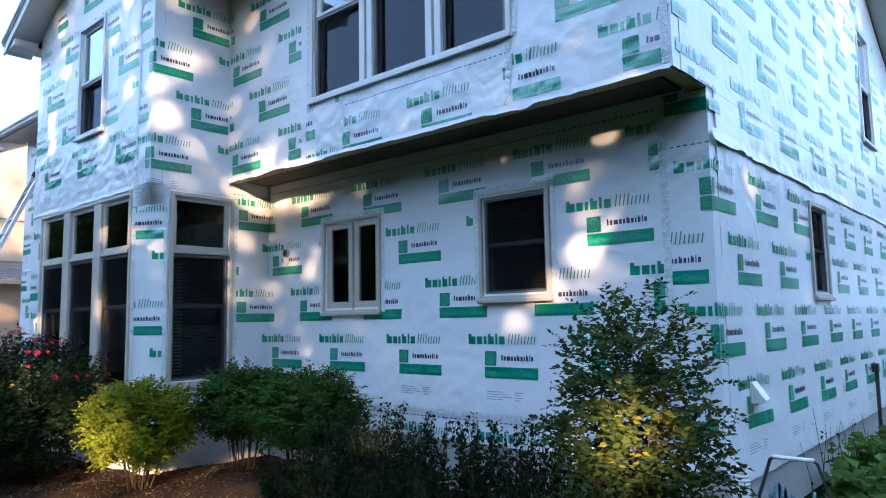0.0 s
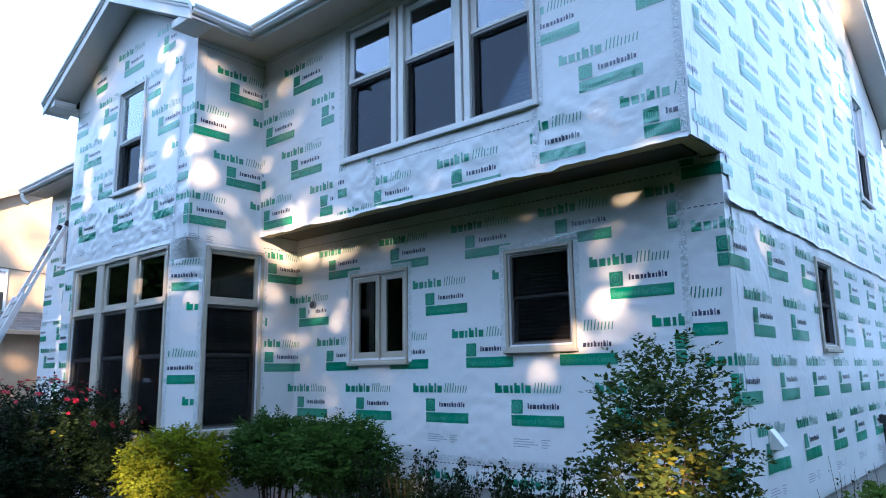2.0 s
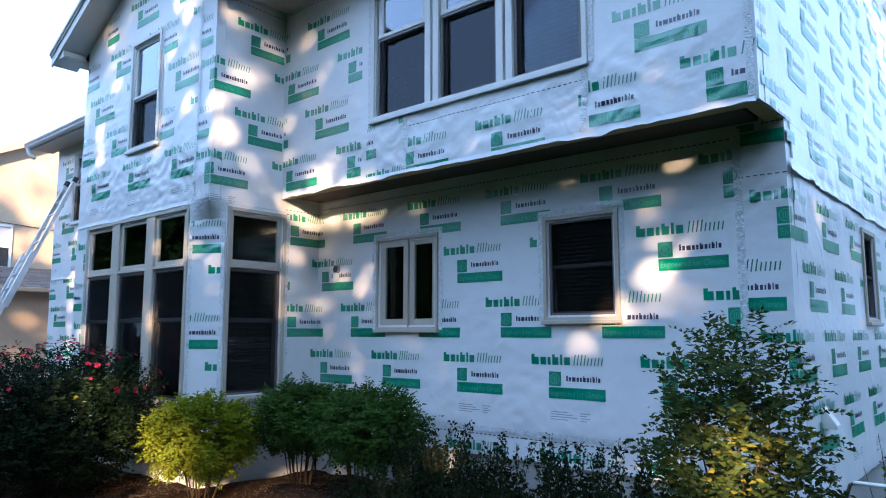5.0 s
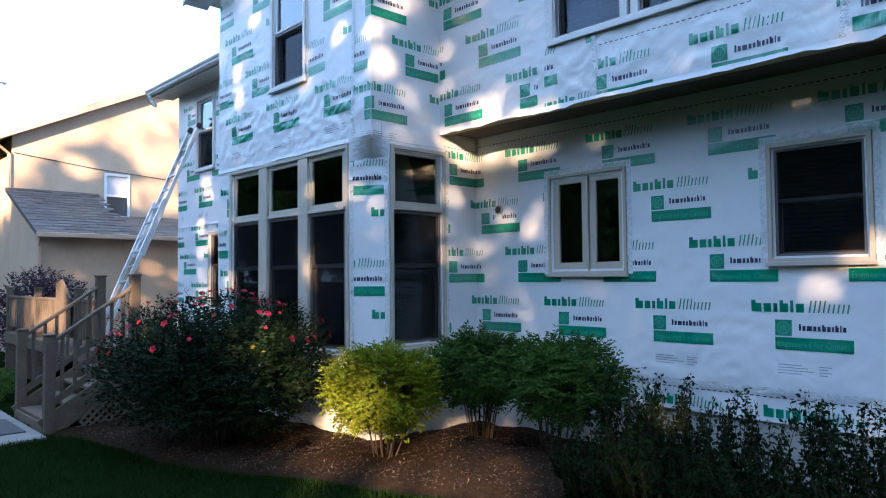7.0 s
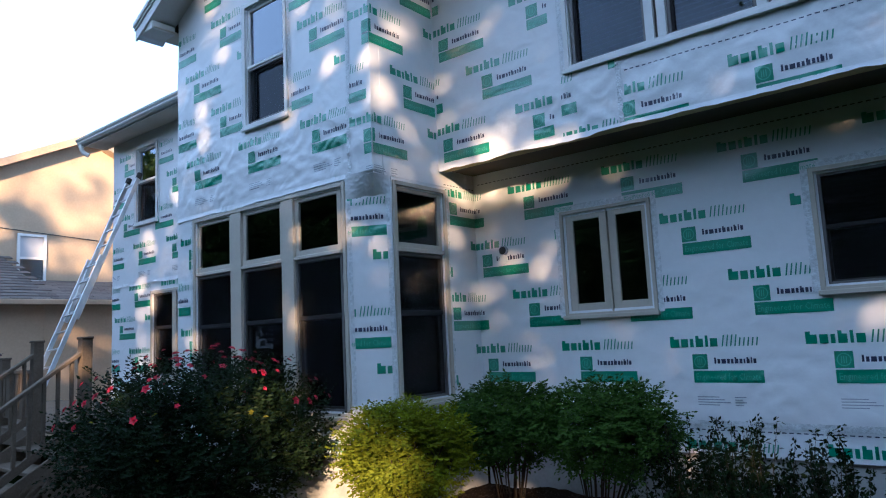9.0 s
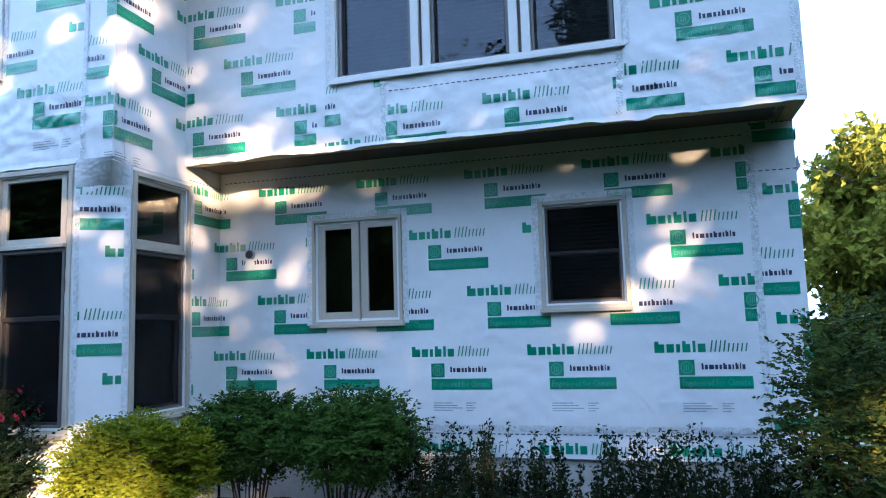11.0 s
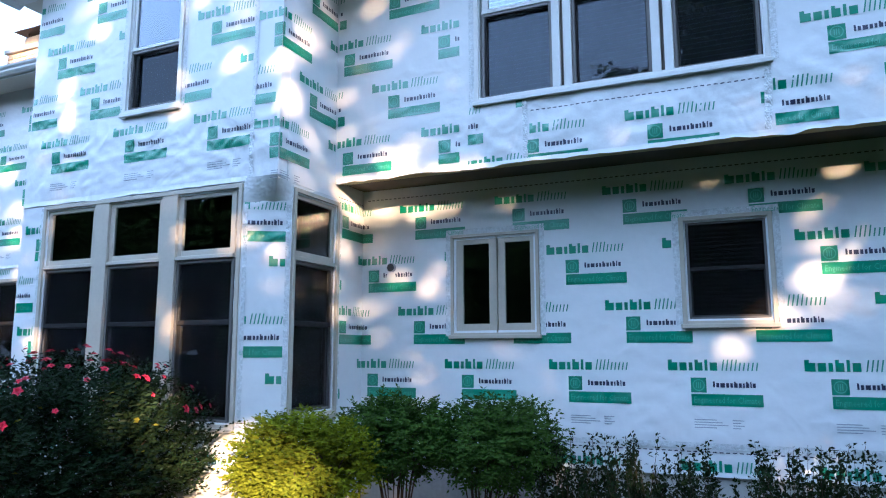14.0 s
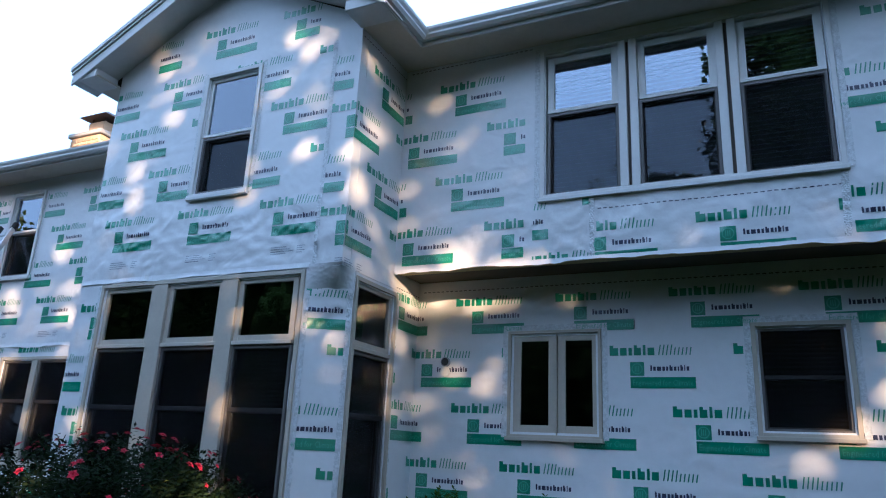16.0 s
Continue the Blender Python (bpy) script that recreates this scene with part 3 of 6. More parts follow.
box(bm, (X_WING + 0.2, 9.4, 0.63), (X_RIGHT - 0.2, 9.5, 3.39))
box(bm, (X_WING + 0.2, 9.4, 3.56), (X_RIGHT - 0.2, 9.5, 5.9))
tagged(part("wall_inside", bm, ROOM), "dim inner room wall", "wall", kind="structure")
bm = bmesh.new()
box(bm, (X_LEFT + 0.16, 4.5, 6.0), (X_SIDE - 0.16, 6.0, 6.1))
box(bm, (X_WING + 0.2, 6.0, 5.9), (X_RIGHT - 0.2, Y_BACK - 0.2, 6.1))
tagged(part("ceiling", bm, ROOM), "dim upper ceiling", "ceiling", kind="structure")

# foundation
for nm, a, b in (("foundation_south", (X_SIDE, 6.05, -0.6), (X_RIGHT - 0.03, 6.25, 0.60)), ("foundation_bay", (X_LEFT + 0.03, 4.36, -0.6), (X_SIDE - 0.03, 4.56, 0.60)), ("foundation_bay_side", (X_SIDE - 0.23, 4.565, -0.6), (X_SIDE - 0.03, 6.045, 0.60)), ("foundation_east", (X_RIGHT - 0.23, 6.255, -0.6), (X_RIGHT - 0.035, Y_BACK, 0.47)), ("foundation_wing", (X_WING, 5.83, -0.6), (X_LEFT + 0.02, 6.0, 0.60))):
    bm = bmesh.new()
    box(bm, a, b)
    tagged(part(nm, bm, CONCRETE), "grey concrete foundation below the wrap", "foundation", kind="structure")

# cantilever soffit and its frieze
bm = bmesh.new()
box(bm, (X_SIDE, 5.525, 3.73), (X_RIGHT - 0.145, 5.995, 3.75))
box(bm, (X_SIDE, 5.39, 3.655), (X_RIGHT - 0.015, 5.522, 3.6635))
box(bm, (X_RIGHT - 0.143, 5.5225, 3.655), (X_RIGHT - 0.015, 6.01, 3.6635))
soffit_low = tagged(part("soffit_overhang", bm, BARE), "bare tan board under the upper storey", "soffit", kind="structure")
bm = bmesh.new()
for k, x in enumerate((-6.6, -4.2)):
    box(bm, (x - 0.012, 5.53, 3.722), (x + 0.012, 5.99, 3.7295))
part("joint_strip", bm, BARE, soffit_low)

# ---- print ----
H_LOW = [W2, W3]
marks([(BSIDE, -8.43, -7.82, 5.41, 1), (LOW, -7.82, -2.21, -7.82, 1)], (-8.37, -2.21, 0.84, 3.47), [(3.43, -4.93), (2.83, -4.35), (2.22, -4.94), (1.62, -4.35)], H_LOW, wall_lower, 1.62)
marks([(LOW, -7.82, -1.82, -7.82, 1)], (-7.80, -2.21, 0.585, 0.79), [(0.68, -4.27)], [], wall_lower)
CORNER = [(LOW, -2.5, X_RIGHT, -2.5, 1), (RIGHT, X_RIGHT, X_RIGHT + Y_BACK - 6.02, 6.02, 1)]
off = X_RIGHT - 6.02
r1 = (W_R1[0] + off, W_R1[1] + off, W_R1[2], W_R1[3])
marks(CORNER, (-2.21, X_RIGHT + 9.1, 0.46, 3.22), [(3.04, -2.12), (2.45, -2.71), (1.86, -2.09), (1.25, -2.70)], [r1], wall_right, 1.25)
r2 = (W_R2[0] + off, W_R2[1] + off, W_R2[2], W_R2[3])
marks([(LOW, -2.5, X_RIGHT, -2.5, 1), (RIGHT, X_RIGHT, X_RIGHT + Y_BACK - 6.02, 6.02, 1)], (-2.21, X_RIGHT + 9.1, 3.25, 3.66), [(3.86, -2.40)], [], wall_right)
UPC = [(RIGHT, X_RIGHT - 0.62, X_RIGHT + 9.2, 5.40, 1)]
for v, ph, far in ((3.86, -2.4, 9), (4.47, -1.8, 9), (5.06, -2.4, 9), (5.66, -1.8, 9), (6.25, -2.4, 7.9), (6.85, -1.8, 6.6), (7.4, -2.4, 5.4)):
    near = X_RIGHT - 0.62 if v < 6.2 else X_RIGHT - 0.5 + (v - 6.1) * 2.0
    marks(UPC, (near, X_RIGHT + far, 3.67, 7.6), [(v, ph)], [r2], wall_right_up)
marks([(UPP, -7.82, -6.28, -7.82, 1)], (-7.80, -6.20, 3.68, 6.15), [(5.88, -7.35), (5.29, -7.93), (4.70, -7.35), (4.11, -7.93)], [W_UP], wall_upper)
marks([(UPP, -6.2, -5.56, -6.2, 1)], (-6.19, -5.57, 3.675, 4.32), [(3.70, -6.26), (4.28, -6.85)], [], wall_upper)
marks([(UPP, -5.56, -3.33, -5.56, 1)], (-5.55, -3.30, 3.675, 4.32), [(3.99, -4.57)], [], wall_upper)
marks([(UPP, -3.33, -1.82, -3.33, 1)], (-3.27, -1.84, 3.675, 6.2), [(5.87, -3.02), (5.28, -2.42), (4.68, -3.02), (4.10, -2.42)], [W_UP], wall_upper)
H_B = [W_BF, W_UL]
for v, ph, a, b in ((6.63, -11.34, -10.9, -8.4), (6.03, -10.75, -11.56, -8.15), (5.43, -11.36, -11.56, -8.15), (4.83, -10.75, -11.56, -8.15), (4.24, -11.34, -11.56, -8.15)):
    marks([(BUMP, -11.58, X_SIDE, -11.58, 1)], (a, b, 3.48, 7.0), [(v, ph)], H_B, wall_bump, 4.24)
BC = [(BUMP, -8.3, X_SIDE, -8.3, 1), (BSIDE, X_SIDE, X_SIDE + 1.69, 4.33, 1)]
bs = (W_BS[0] - 4.33 + X_SIDE, W_BS[1] - 4.33 + X_SIDE, W_BS[2], W_BS[3])
marks(BC, (-8.15, X_SIDE + 1.03, 3.48, 6.15), [(5.85, -7.52), (5.26, -8.13), (4.66, -7.52), (4.07, -8.13)], [bs], wall_bside, 4.07)
marks([(CANT, 0.0, 0.482, 0.0, 1)], (0.012, 0.455, 0.6, 3.40), [(3.24, -0.385), (2.66, 0.27), (2.08, -0.385), (1.49, 0.27), (0.9, -0.385)], [], wall_cant)
marks([(BUMP, X_LEFT, -11.15, X_LEFT, 1)], (-11.56, -11.17, 0.6, 3.45), [(3.2, -11.50), (2.6, -12.1), (2.0, -11.5), (1.4, -12.1)], [], wall_bump_low)
marks([(BUMP, X_LEFT, -8.237, X_LEFT, 1)], (-11.1, -8.25, 0.6, 0.86), [(0.70, -9.1)], [], wall_bump_low)
dashes(BUMP, -11.1, -8.26, 0.875, wall_bump_low)
H_W = [W_L1, W_L2]
marks([(WING, X_WING, X_LEFT, X_WING, 1)], (X_WING + 0.02, X_LEFT - 0.02, 3.05, 5.85), [(5.55, -13.95), (4.95, -14.55), (4.36, -13.95), (3.76, -14.55)], H_W, wall_wing, 3.76)
marks([(WING, X_WING, X_LEFT, X_WING, 1)], (X_WING + 0.02, X_LEFT - 0.02, 0.6, 3.02), [(2.98, -13.5), (2.4, -14.1), (1.8, -13.5), (1.2, -14.1)], H_W, wall_wing, 1.2)
dashes(LOW, -7.75, -2.25, 3.555, wall_lower)
dashes(LOW, -7.75, -2.25, 0.80, wall_lower)
dashes(LOW, -2.2, -1.85, 3.20, wall_lower)
dashes(UPP, -5.5, -3.35, 4.17, wall_upper)
dashes(UPP, -7.75, -6.2, 6.16, wall_upper)
dashes(BSIDE, 4.36, 5.35, 6.10, wall_bside)
dashes(BSIDE, 5.45, 5.98, 3.50, wall_bside)
tape(LOW, -2.21, 0.6, -2.21, 3.64, 0.07, wall_lower)
tape(LOW, -7.78, 0.86, -2.24, 0.86, 0.06, wall_lower)
tape(UPP, -3.33, 3.69, -3.30, 4.33, 0.06, wall_upper)
tape(UPP, -5.56, 3.69, -5.56, 4.30, 0.05, wall_upper)
tape(UPP, -1.87, 3.70, -1.87, 6.2, 0.06, wall_upper)
tape(BUMP, -8.15, 3.5, -8.15, 6.1, 0.05, wall_bump)
tape(CANT, 0.455, 0.62, 0.455, 3.24, 0.05, wall_cant)
tape(CANT, 0.03, 0.62, 0.03, 3.24, 0.04, wall_cant)


def taped(P, w, parent, top=True, wide=0.09):
    m = wide / 2 + 0.004
    tape(P, w[0] - m, w[2], w[0] - m, w[3] + 0.04, wide, parent)
    tape(P, w[1] + m, w[2], w[1] + m, w[3] + 0.04, wide, parent)
    if top:
        tape(P, w[0] - 0.06, w[3] + m, w[1] + 0.06, w[3] + m, wide, parent)


taped(LOW, W2, wall_lower, wide=0.06)
taped(LOW, W3, wall_lower, wide=0.06)
taped(UPP, W_UP, wall_upper, False, 0.06)
taped(BUMP, W_UL, wall_bump, False, 0.05)
tape(BUMP, W_BF[0] - 0.03, 1.0, W_BF[0] - 0.03, 3.44, 0.05, wall_bump_low)
tape(BSIDE, W_BS[1] + 0.03, 1.1, W_BS[1] + 0.03, 3.44, 0.05, wall_bside_low)
taped(WING, W_L1, wall_wing, False, 0.05)



def flap(name, P, u0, u1, top, drop, proud, parent, wave=0.02):
    """The loose lower edge of a sheet, hanging a little away from the wall."""
    vs, fs = [], []
    n, m = max(4, int((u1 - u0) / 0.03)), 5
    for i in range(n + 1):
        u = u0 + (u1 - u0) * i / n
        low = drop + wave * noise.noise(Vector((u * 1.7, P.seed, 1))) + wave * 0.5 * noise.noise(Vector((u * 6.5, P.seed, 2)))
        for j in range(m):
            f = j / (m - 1)
            out = 0.007 + proud * f ** 1.4 * (0.65 + 0.6 * noise.noise(Vector((u * 4.2, f, P.seed + 3.0))))
            vs.append(P.w(u, top - low * f, P.relief(u, top) + out))
    for i in range(n):
        for j in range(m - 1):
            a = i * m + j
            fs.append((a, a + 1, a + m + 1, a + m))
    return mesh_object(name, vs, fs, WRAP, parent, smooth=True)


flap("wrap_edge", UPP, -7.80, -1.84, 3.685, 0.045, 0.010, wall_upper, 0.03)
flap("wrap_edge", RIGHT, 6.04, 14.6, 3.33, 0.11, 0.028, wall_right, 0.04)
flap("wrap_edge", BUMP, -11.56, -8.2, 3.53, 0.055, 0.010, wall_bump, 0.02)
flap("wrap_edge", WING, -16.5, -11.7, 3.07, 0.06, 0.015, wall_wing, 0.03)

# ---- windows ----
def pane_frame(bm, P, u0, u1, v0, v1, w, d0, d1, bottom=None):
    """Four bars round an opening."""
    b = bottom or w
    pbox(bm, P, u0, u0 + w, v0, v1, d0, d1, 0.003)
    pbox(bm, P, u1 - w, u1, v0, v1, d0, d1, 0.003)
    pbox(bm, P, u0 + w, u1 - w, v1 - w, v1, d0, d1, 0.003)
    pbox(bm, P, u0 + w, u1 - w, v0, v0 + b, d0, d1, 0.003)


def glass(P, u0, u1, v0, v1, d, parent):
    bm = bmesh.new()
    pbox(bm, P, u0, u1, v0, v1, d - 0.004, d)
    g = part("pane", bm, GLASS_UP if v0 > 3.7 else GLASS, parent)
    g.visible_shadow = False
    return g


def sash(P, u0, u1, v0, v1, d, mat, parent, w=0.045, name="sash"):
    bm = bmesh.new()
    pane_frame(bm, P, u0, u1, v0, v1, w, d - 0.035, d)
    s = part(name, bm, mat, parent)
    glass(P, u0 + w * 0.8, u1 - w * 0.8, v0 + w * 0.8, v1 - w * 0.8, d - 0.018, s)
    return s


def screen(P, u0, u1, v0, v1, d, parent, frame_mat):
    bm = bmesh.new()
    pane_frame(bm, P, u0, u1, v0, v1, 0.032, d - 0.010, d)
    s = part("screen_frame", bm, frame_mat, parent)
    bm = bmesh.new()
    vs = [bm.verts.new(P.w(u, v, d - 0.006)) for u, v in ((u0, v0), (u1, v0), (u1, v1), (u0, v1))]
    bm.faces.new(vs)
    m = part("screen_mesh", bm, SCREEN_UP if v0 > 3.7 else SCREEN, s)
    m.visible_shadow = False


def blind(P, u0, u1, v0, v1, mat, label, tilt=0.6, pitch=0.042):
    b = empty("window_blind", label, "blind")
    vs, fs = [], []
    v = v0
    while v < v1:
        n = len(vs)
        dz, dd = 0.020 * math.sin(tilt), 0.020 * math.cos(tilt)
        for u, s in ((u0, -1), (u1, -1), (u1, 1), (u0, 1)):
            vs.append(P.w(u, v + s * dz, -0.135 - 0.02 + s * dd))
        fs.append((n, n + 1, n + 2, n + 3))
        v += pitch
    mesh_object("slats", vs, fs, mat, b)
    bm = bmesh.new()
    pbox(bm, P, u0, u1, v1, v1 + 0.04, -0.19, -0.13, 0.003)
    part("head_rail", bm, mat, b)


def window(name, P, w, columns, trim, label, sash_mat, casing=0.05, sill=True, meet=None, light=0.06, stile=(0.045, 0.05), joint=0.0):
    """A window: casing, sill, mullions and, column by column, its lights: (u0, u1, ((v0, v1, kind), ...)). meet: the height of the meeting rails; light: the frame of a fixed light or casement; stile: of the upper and lower sashes; joint: half the dark gap between units set side by side."""
    win = empty(name, label, "window", kind="structure")
    u0, u1, v0, v1 = w
    bm = bmesh.new()
    pane_frame(bm, P, u0, u1, v0, v1, casing, -0.10, 0.028)
    part("window_frame", bm, trim, win)
    if sill:
        bm = bmesh.new()
        pbox(bm, P, u0 - 0.015, u1 + 0.015, v0 - 0.03, v0 + 0.012, 0.004, 0.055, 0.004)
        part("window_sill", bm, trim, win)
    for n, (a, b, lights) in enumerate(columns):
        if n:
            p, q = columns[n - 1][1], a
            mid = (p + q) / 2
            for c, d in ((p, mid - joint), (mid + joint, q)) if joint else ((p, q),):
                bm = bmesh.new()
                pbox(bm, P, c, d, v0 + casing, v1 - casing, -0.10, 0.022, 0.004)
                part("mullion", bm, trim, win)
            if joint:
                bm = bmesh.new()
                pbox(bm, P, mid - joint + 0.001, mid + joint - 0.001, v0 + casing, v1 - casing, -0.10, -0.02)
                part("joint", bm, ROOM, win)
        for k, (c, d, kind) in enumerate(lights):
            if k:
                bm = bmesh.new()
                pbox(bm, P, a, b, lights[k - 1][1], c, -0.10, 0.016, 0.004)
                part("transom", bm, trim, win)
            if kind == "fixed":
                sash(P, a, b, c, d, -0.012, trim, win, light)
            elif kind == "casement":
                sash(P, a + 0.004, b - 0.004, c + 0.004, d - 0.004, -0.005, trim, win, light)
            elif kind == "hung":
                mid = meet or (c + d) / 2
                sash(P, a, b, mid - 0.02, d, -0.025, sash_mat, win, stile[0], "upper_sash")
                sash(P, a, b, c, mid + 0.02, -0.064, SASH if v0 > 3.7 else sash_mat, win, stile[1], "lower_sash")
                screen(P, a + 0.003, b - 0.003, c, mid - 0.005 if v0 > 3.7 else d - 0.005, -0.012, win, SASH)
                if v0 > 3.7:
                    bm = bmesh.new()
                    pbox(bm, P, a + 0.002, b - 0.002, mid, mid + 0.034, -0.024, -0.006, 0.003)
                    part("meeting_rail", bm, trim, win)
    return win


window("window_1", LOW, W2, [(-6.605, -6.118, ((1.965, 3.035, "casement"),)), (-6.108, -5.645, ((1.965, 3.035, "casement"),))], TRIM, "pair of tan casement windows with dark panes", TRIM, casing=0.035, light=0.085)
window("window_2", LOW, W3, [(-4.135, -3.385, ((2.05, 3.03, "hung"),))], TRIM, "double-hung window with dark sashes and a screen", SASH, casing=0.042, meet=2.555, stile=(0.035, 0.05))
window("window_3", UPP, W_UP, [(-6.035, -5.262, ((4.375, 6.02, "hung"),)), (-5.062, -4.292, ((4.375, 6.02, "hung"),)), (-4.092, -3.335, ((4.375, 6.02, "hung"),))], TRIM_WHITE, "row of three white double-hung windows reflecting sky", TRIM_WHITE, meet=5.33, stile=(0.075, 0.05), joint=0.017)
cols = [(-11.13, -10.335), (-10.115, -9.325), (-9.108, -8.34)]
window("window_4", BUMP, W_BF, [(a, b, ((1.055, 2.705, "hung"), (2.745, 3.42, "fixed"))) for a, b in cols], TRIM, "tall triple window of the bay with transoms", SASH, meet=2.05, light=0.062, casing=0.045)
window("window_5", BSIDE, W_BS, [(4.625, 5.392, ((1.135, 2.685, "hung"), (2.73, 3.395, "fixed")))], TRIM, "tall side window of the bay with a transom", SASH, meet=2.045, light=0.058, casing=0.045)
window("window_6", BUMP, W_UL, [(-9.968, -9.212, ((4.475, 5.975, "hung"),))], TRIM_WHITE, "white double-hung upper window reflecting pale sky", TRIM_WHITE, meet=5.19)
window("window_7", RIGHT, W_R1, [(8.98, 9.65, ((2.04, 3.025, "hung"),))], TRIM, "dark double-hung window in the side wall", SASH)
window("window_8", RIGHT, W_R2, [(12.49, 13.27, ((4.47, 6.17, "hung"),))], TRIM_WHITE, "upper window in the side wall", TRIM_WHITE, meet=5.33)
window("window_9", WING, W_L1, [(-15.63, -14.90, ((4.2, 5.61, "hung"),))], TRIM_WHITE, "white double-hung window of the wing", TRIM_WHITE, meet=4.96)
window("window_10", WING, W_L2, [(-15.03, -14.32, ((1.33, 2.81, "hung"),)), (-14.20, -13.50, ((1.33, 2.81, "hung"),))], TRIM, "paired dark windows of the wing above the deck", SASH, meet=2.19)
blind(LOW, -4.12, -3.41, 2.1, 2.98, BLIND, "dark slatted blind behind the glass")
for a, b in ((-6.02, -5.27), (-5.05, -4.30), (-4.08, -3.345)):
    blind(UPP, a, b, 4.42, 5.96, BLIND_PALE, "pale slatted blind behind the upper window", -0.1, 0.05)
blind(BUMP, -9.95, -9.23, 4.5, 5.93, BLIND_PALE, "pale slatted blind behind the upper bay window", -0.1, 0.05)
blind(WING, -15.6, -14.93, 4.25, 5.56, BLIND_PALE, "pale slatted blind behind the wing window", -0.1, 0.05)
blind(BSIDE, 4.64, 5.37, 1.2, 2.64, BLIND, "dark slatted blind in the bay")
for a, b in cols:
    blind(BUMP, a + 0.02, b - 0.02, 1.2, 2.64, BLIND, "dark slatted blind in the bay")


# ---- eaves and roofs ----
def shingle_roof(name, corners, thick, label, rows=0, shingle=None):
    """A roof slab from its four corners: two at the eave, then two at the ridge."""
    a, b, c, d = [Vector(p) for p in corners]
    nrm = (b - a).cross(d - a).normalized()
    if nrm.z < 0:
        nrm = -nrm
    vs = [a, b, c, d] + [p - nrm * thick for p in (a, b, c, d)]
    roof = mesh_object(name, vs, [(0, 1, 2, 3), (7, 6, 5, 4), (0, 4, 5, 1), (1, 5, 6, 2), (2, 6, 7, 3), (3, 7, 4, 0)], SHINGLE_PLAIN)
    return tagged(roof, label, "roof", kind="structure")


shingle_roof("roof_main_south", [(X_SIDE - 0.2, 4.86, EAVE + 0.10), (X_RIGHT + 0.345, 4.86, EAVE + 0.10), (X_RIGHT + 0.345, 10.3, 8.84), (X_SIDE - 0.2, 10.3, 8.84)], 0.10, "grey-brown shingle roof")
shingle_roof("roof_main_north", [(X_WING, 15.75, EAVE + 0.10), (X_RIGHT + 0.345, 15.75, EAVE + 0.10), (X_RIGHT + 0.345, 10.3, 8.84), (X_WING, 10.3, 8.84)], 0.10, "grey-brown shingle roof")
shingle_roof("roof_bay_east", [(X_SIDE + 0.50, 3.95, 6.30), (X_SIDE + 0.50, 10.0, 6.30), (-9.70, 10.0, 7.47), (-9.70, 3.95, 7.47)], 0.10, "grey-brown shingle roof of the bay")
shingle_roof("roof_bay_west", [(-12.0, 3.95, 6.30), (-12.0, 10.0, 6.30), (-9.70, 10.0, 7.47), (-9.70, 3.95, 7.47)], 0.10, "grey-brown shingle roof of the bay")
shingle_roof("roof_wing", [(X_WING - 0.35, 5.30, 6.01), (X_LEFT, 5.30, 6.01), (X_LEFT, 9.6, 8.0), (X_WING - 0.35, 9.6, 8.0)], 0.10, "grey-brown shingle roof of the wing")


def gutter(a, b, outward, name="gutter", label="white metal eave gutter"):
    """A K-shaped gutter with a rounded lip from a to b."""
    a, b, o = Vector(a), Vector(b), Vector(outward)
    prof = [(0.0, 0.0), (0.06, 0.0), (0.085, 0.03), (0.085, 0.055), (0.11, 0.085), (0.115, 0.115), (0.10, 0.118), (0.098, 0.09), (0.07, 0.06), (0.07, 0.03), (0.05, 0.012), (0.008, 0.012), (0.008, 0.118), (0.0, 0.118)]
    vs = [p + o * x + Vector((0, 0, z)) for p in (a, b) for x, z in prof]
    n = len(prof)
    fs = [(k, (k + 1) % n, n + (k + 1) % n, n + k) for k in range(n)] + [tuple(range(n - 1, -1, -1)), tuple(range(n, 2 * n))]
    return tagged(mesh_object(name, vs, fs, FASCIA), label, "gutter", kind="structure")


def slab(name, a, b, mat, label, cat, bevel=0.004):
    bm = bmesh.new()
    box(bm, a, b, bevel)
    return tagged(part(name, bm, mat), label, cat, kind="structure")


# main eave
slab("soffit_main", (X_SIDE + 0.003, 4.90, EAVE - 0.02), (X_RIGHT + 0.30, 5.375, EAVE), SOFFIT, "cream boxed soffit under the main eave", "soffit")
slab("fascia_main", (X_SIDE + 0.45, 4.875, EAVE - 0.05), (X_RIGHT + 0.30, 4.898, EAVE + 0.13), FASCIA, "white fascia board of the main eave", "fascia")
gutter((X_SIDE + 0.44, 4.872, EAVE + 0.0), (X_RIGHT + 0.33, 4.872, EAVE + 0.0), (0, -1, 0))
# bay eaves
slab("soffit_bay_east", (X_SIDE + 0.003, 3.98, EAVE - 0.04), (X_SIDE + 0.44, 4.895, EAVE - 0.022), SOFFIT, "cream soffit beside the bay", "soffit")
slab("fascia_bay_east", (X_SIDE + 0.442, 3.97, EAVE - 0.06), (X_SIDE + 0.465, 4.87, EAVE + 0.10), FASCIA, "white fascia of the bay", "fascia")
gutter((X_SIDE + 0.468, 3.95, EAVE - 0.03), (X_SIDE + 0.468, 4.78, EAVE - 0.03), (1, 0, 0))
slab("soffit_bay_west", (-11.95, 3.98, EAVE - 0.04), (X_LEFT - 0.003, 5.3, EAVE - 0.02), SOFFIT, "cream soffit of the bay", "soffit")


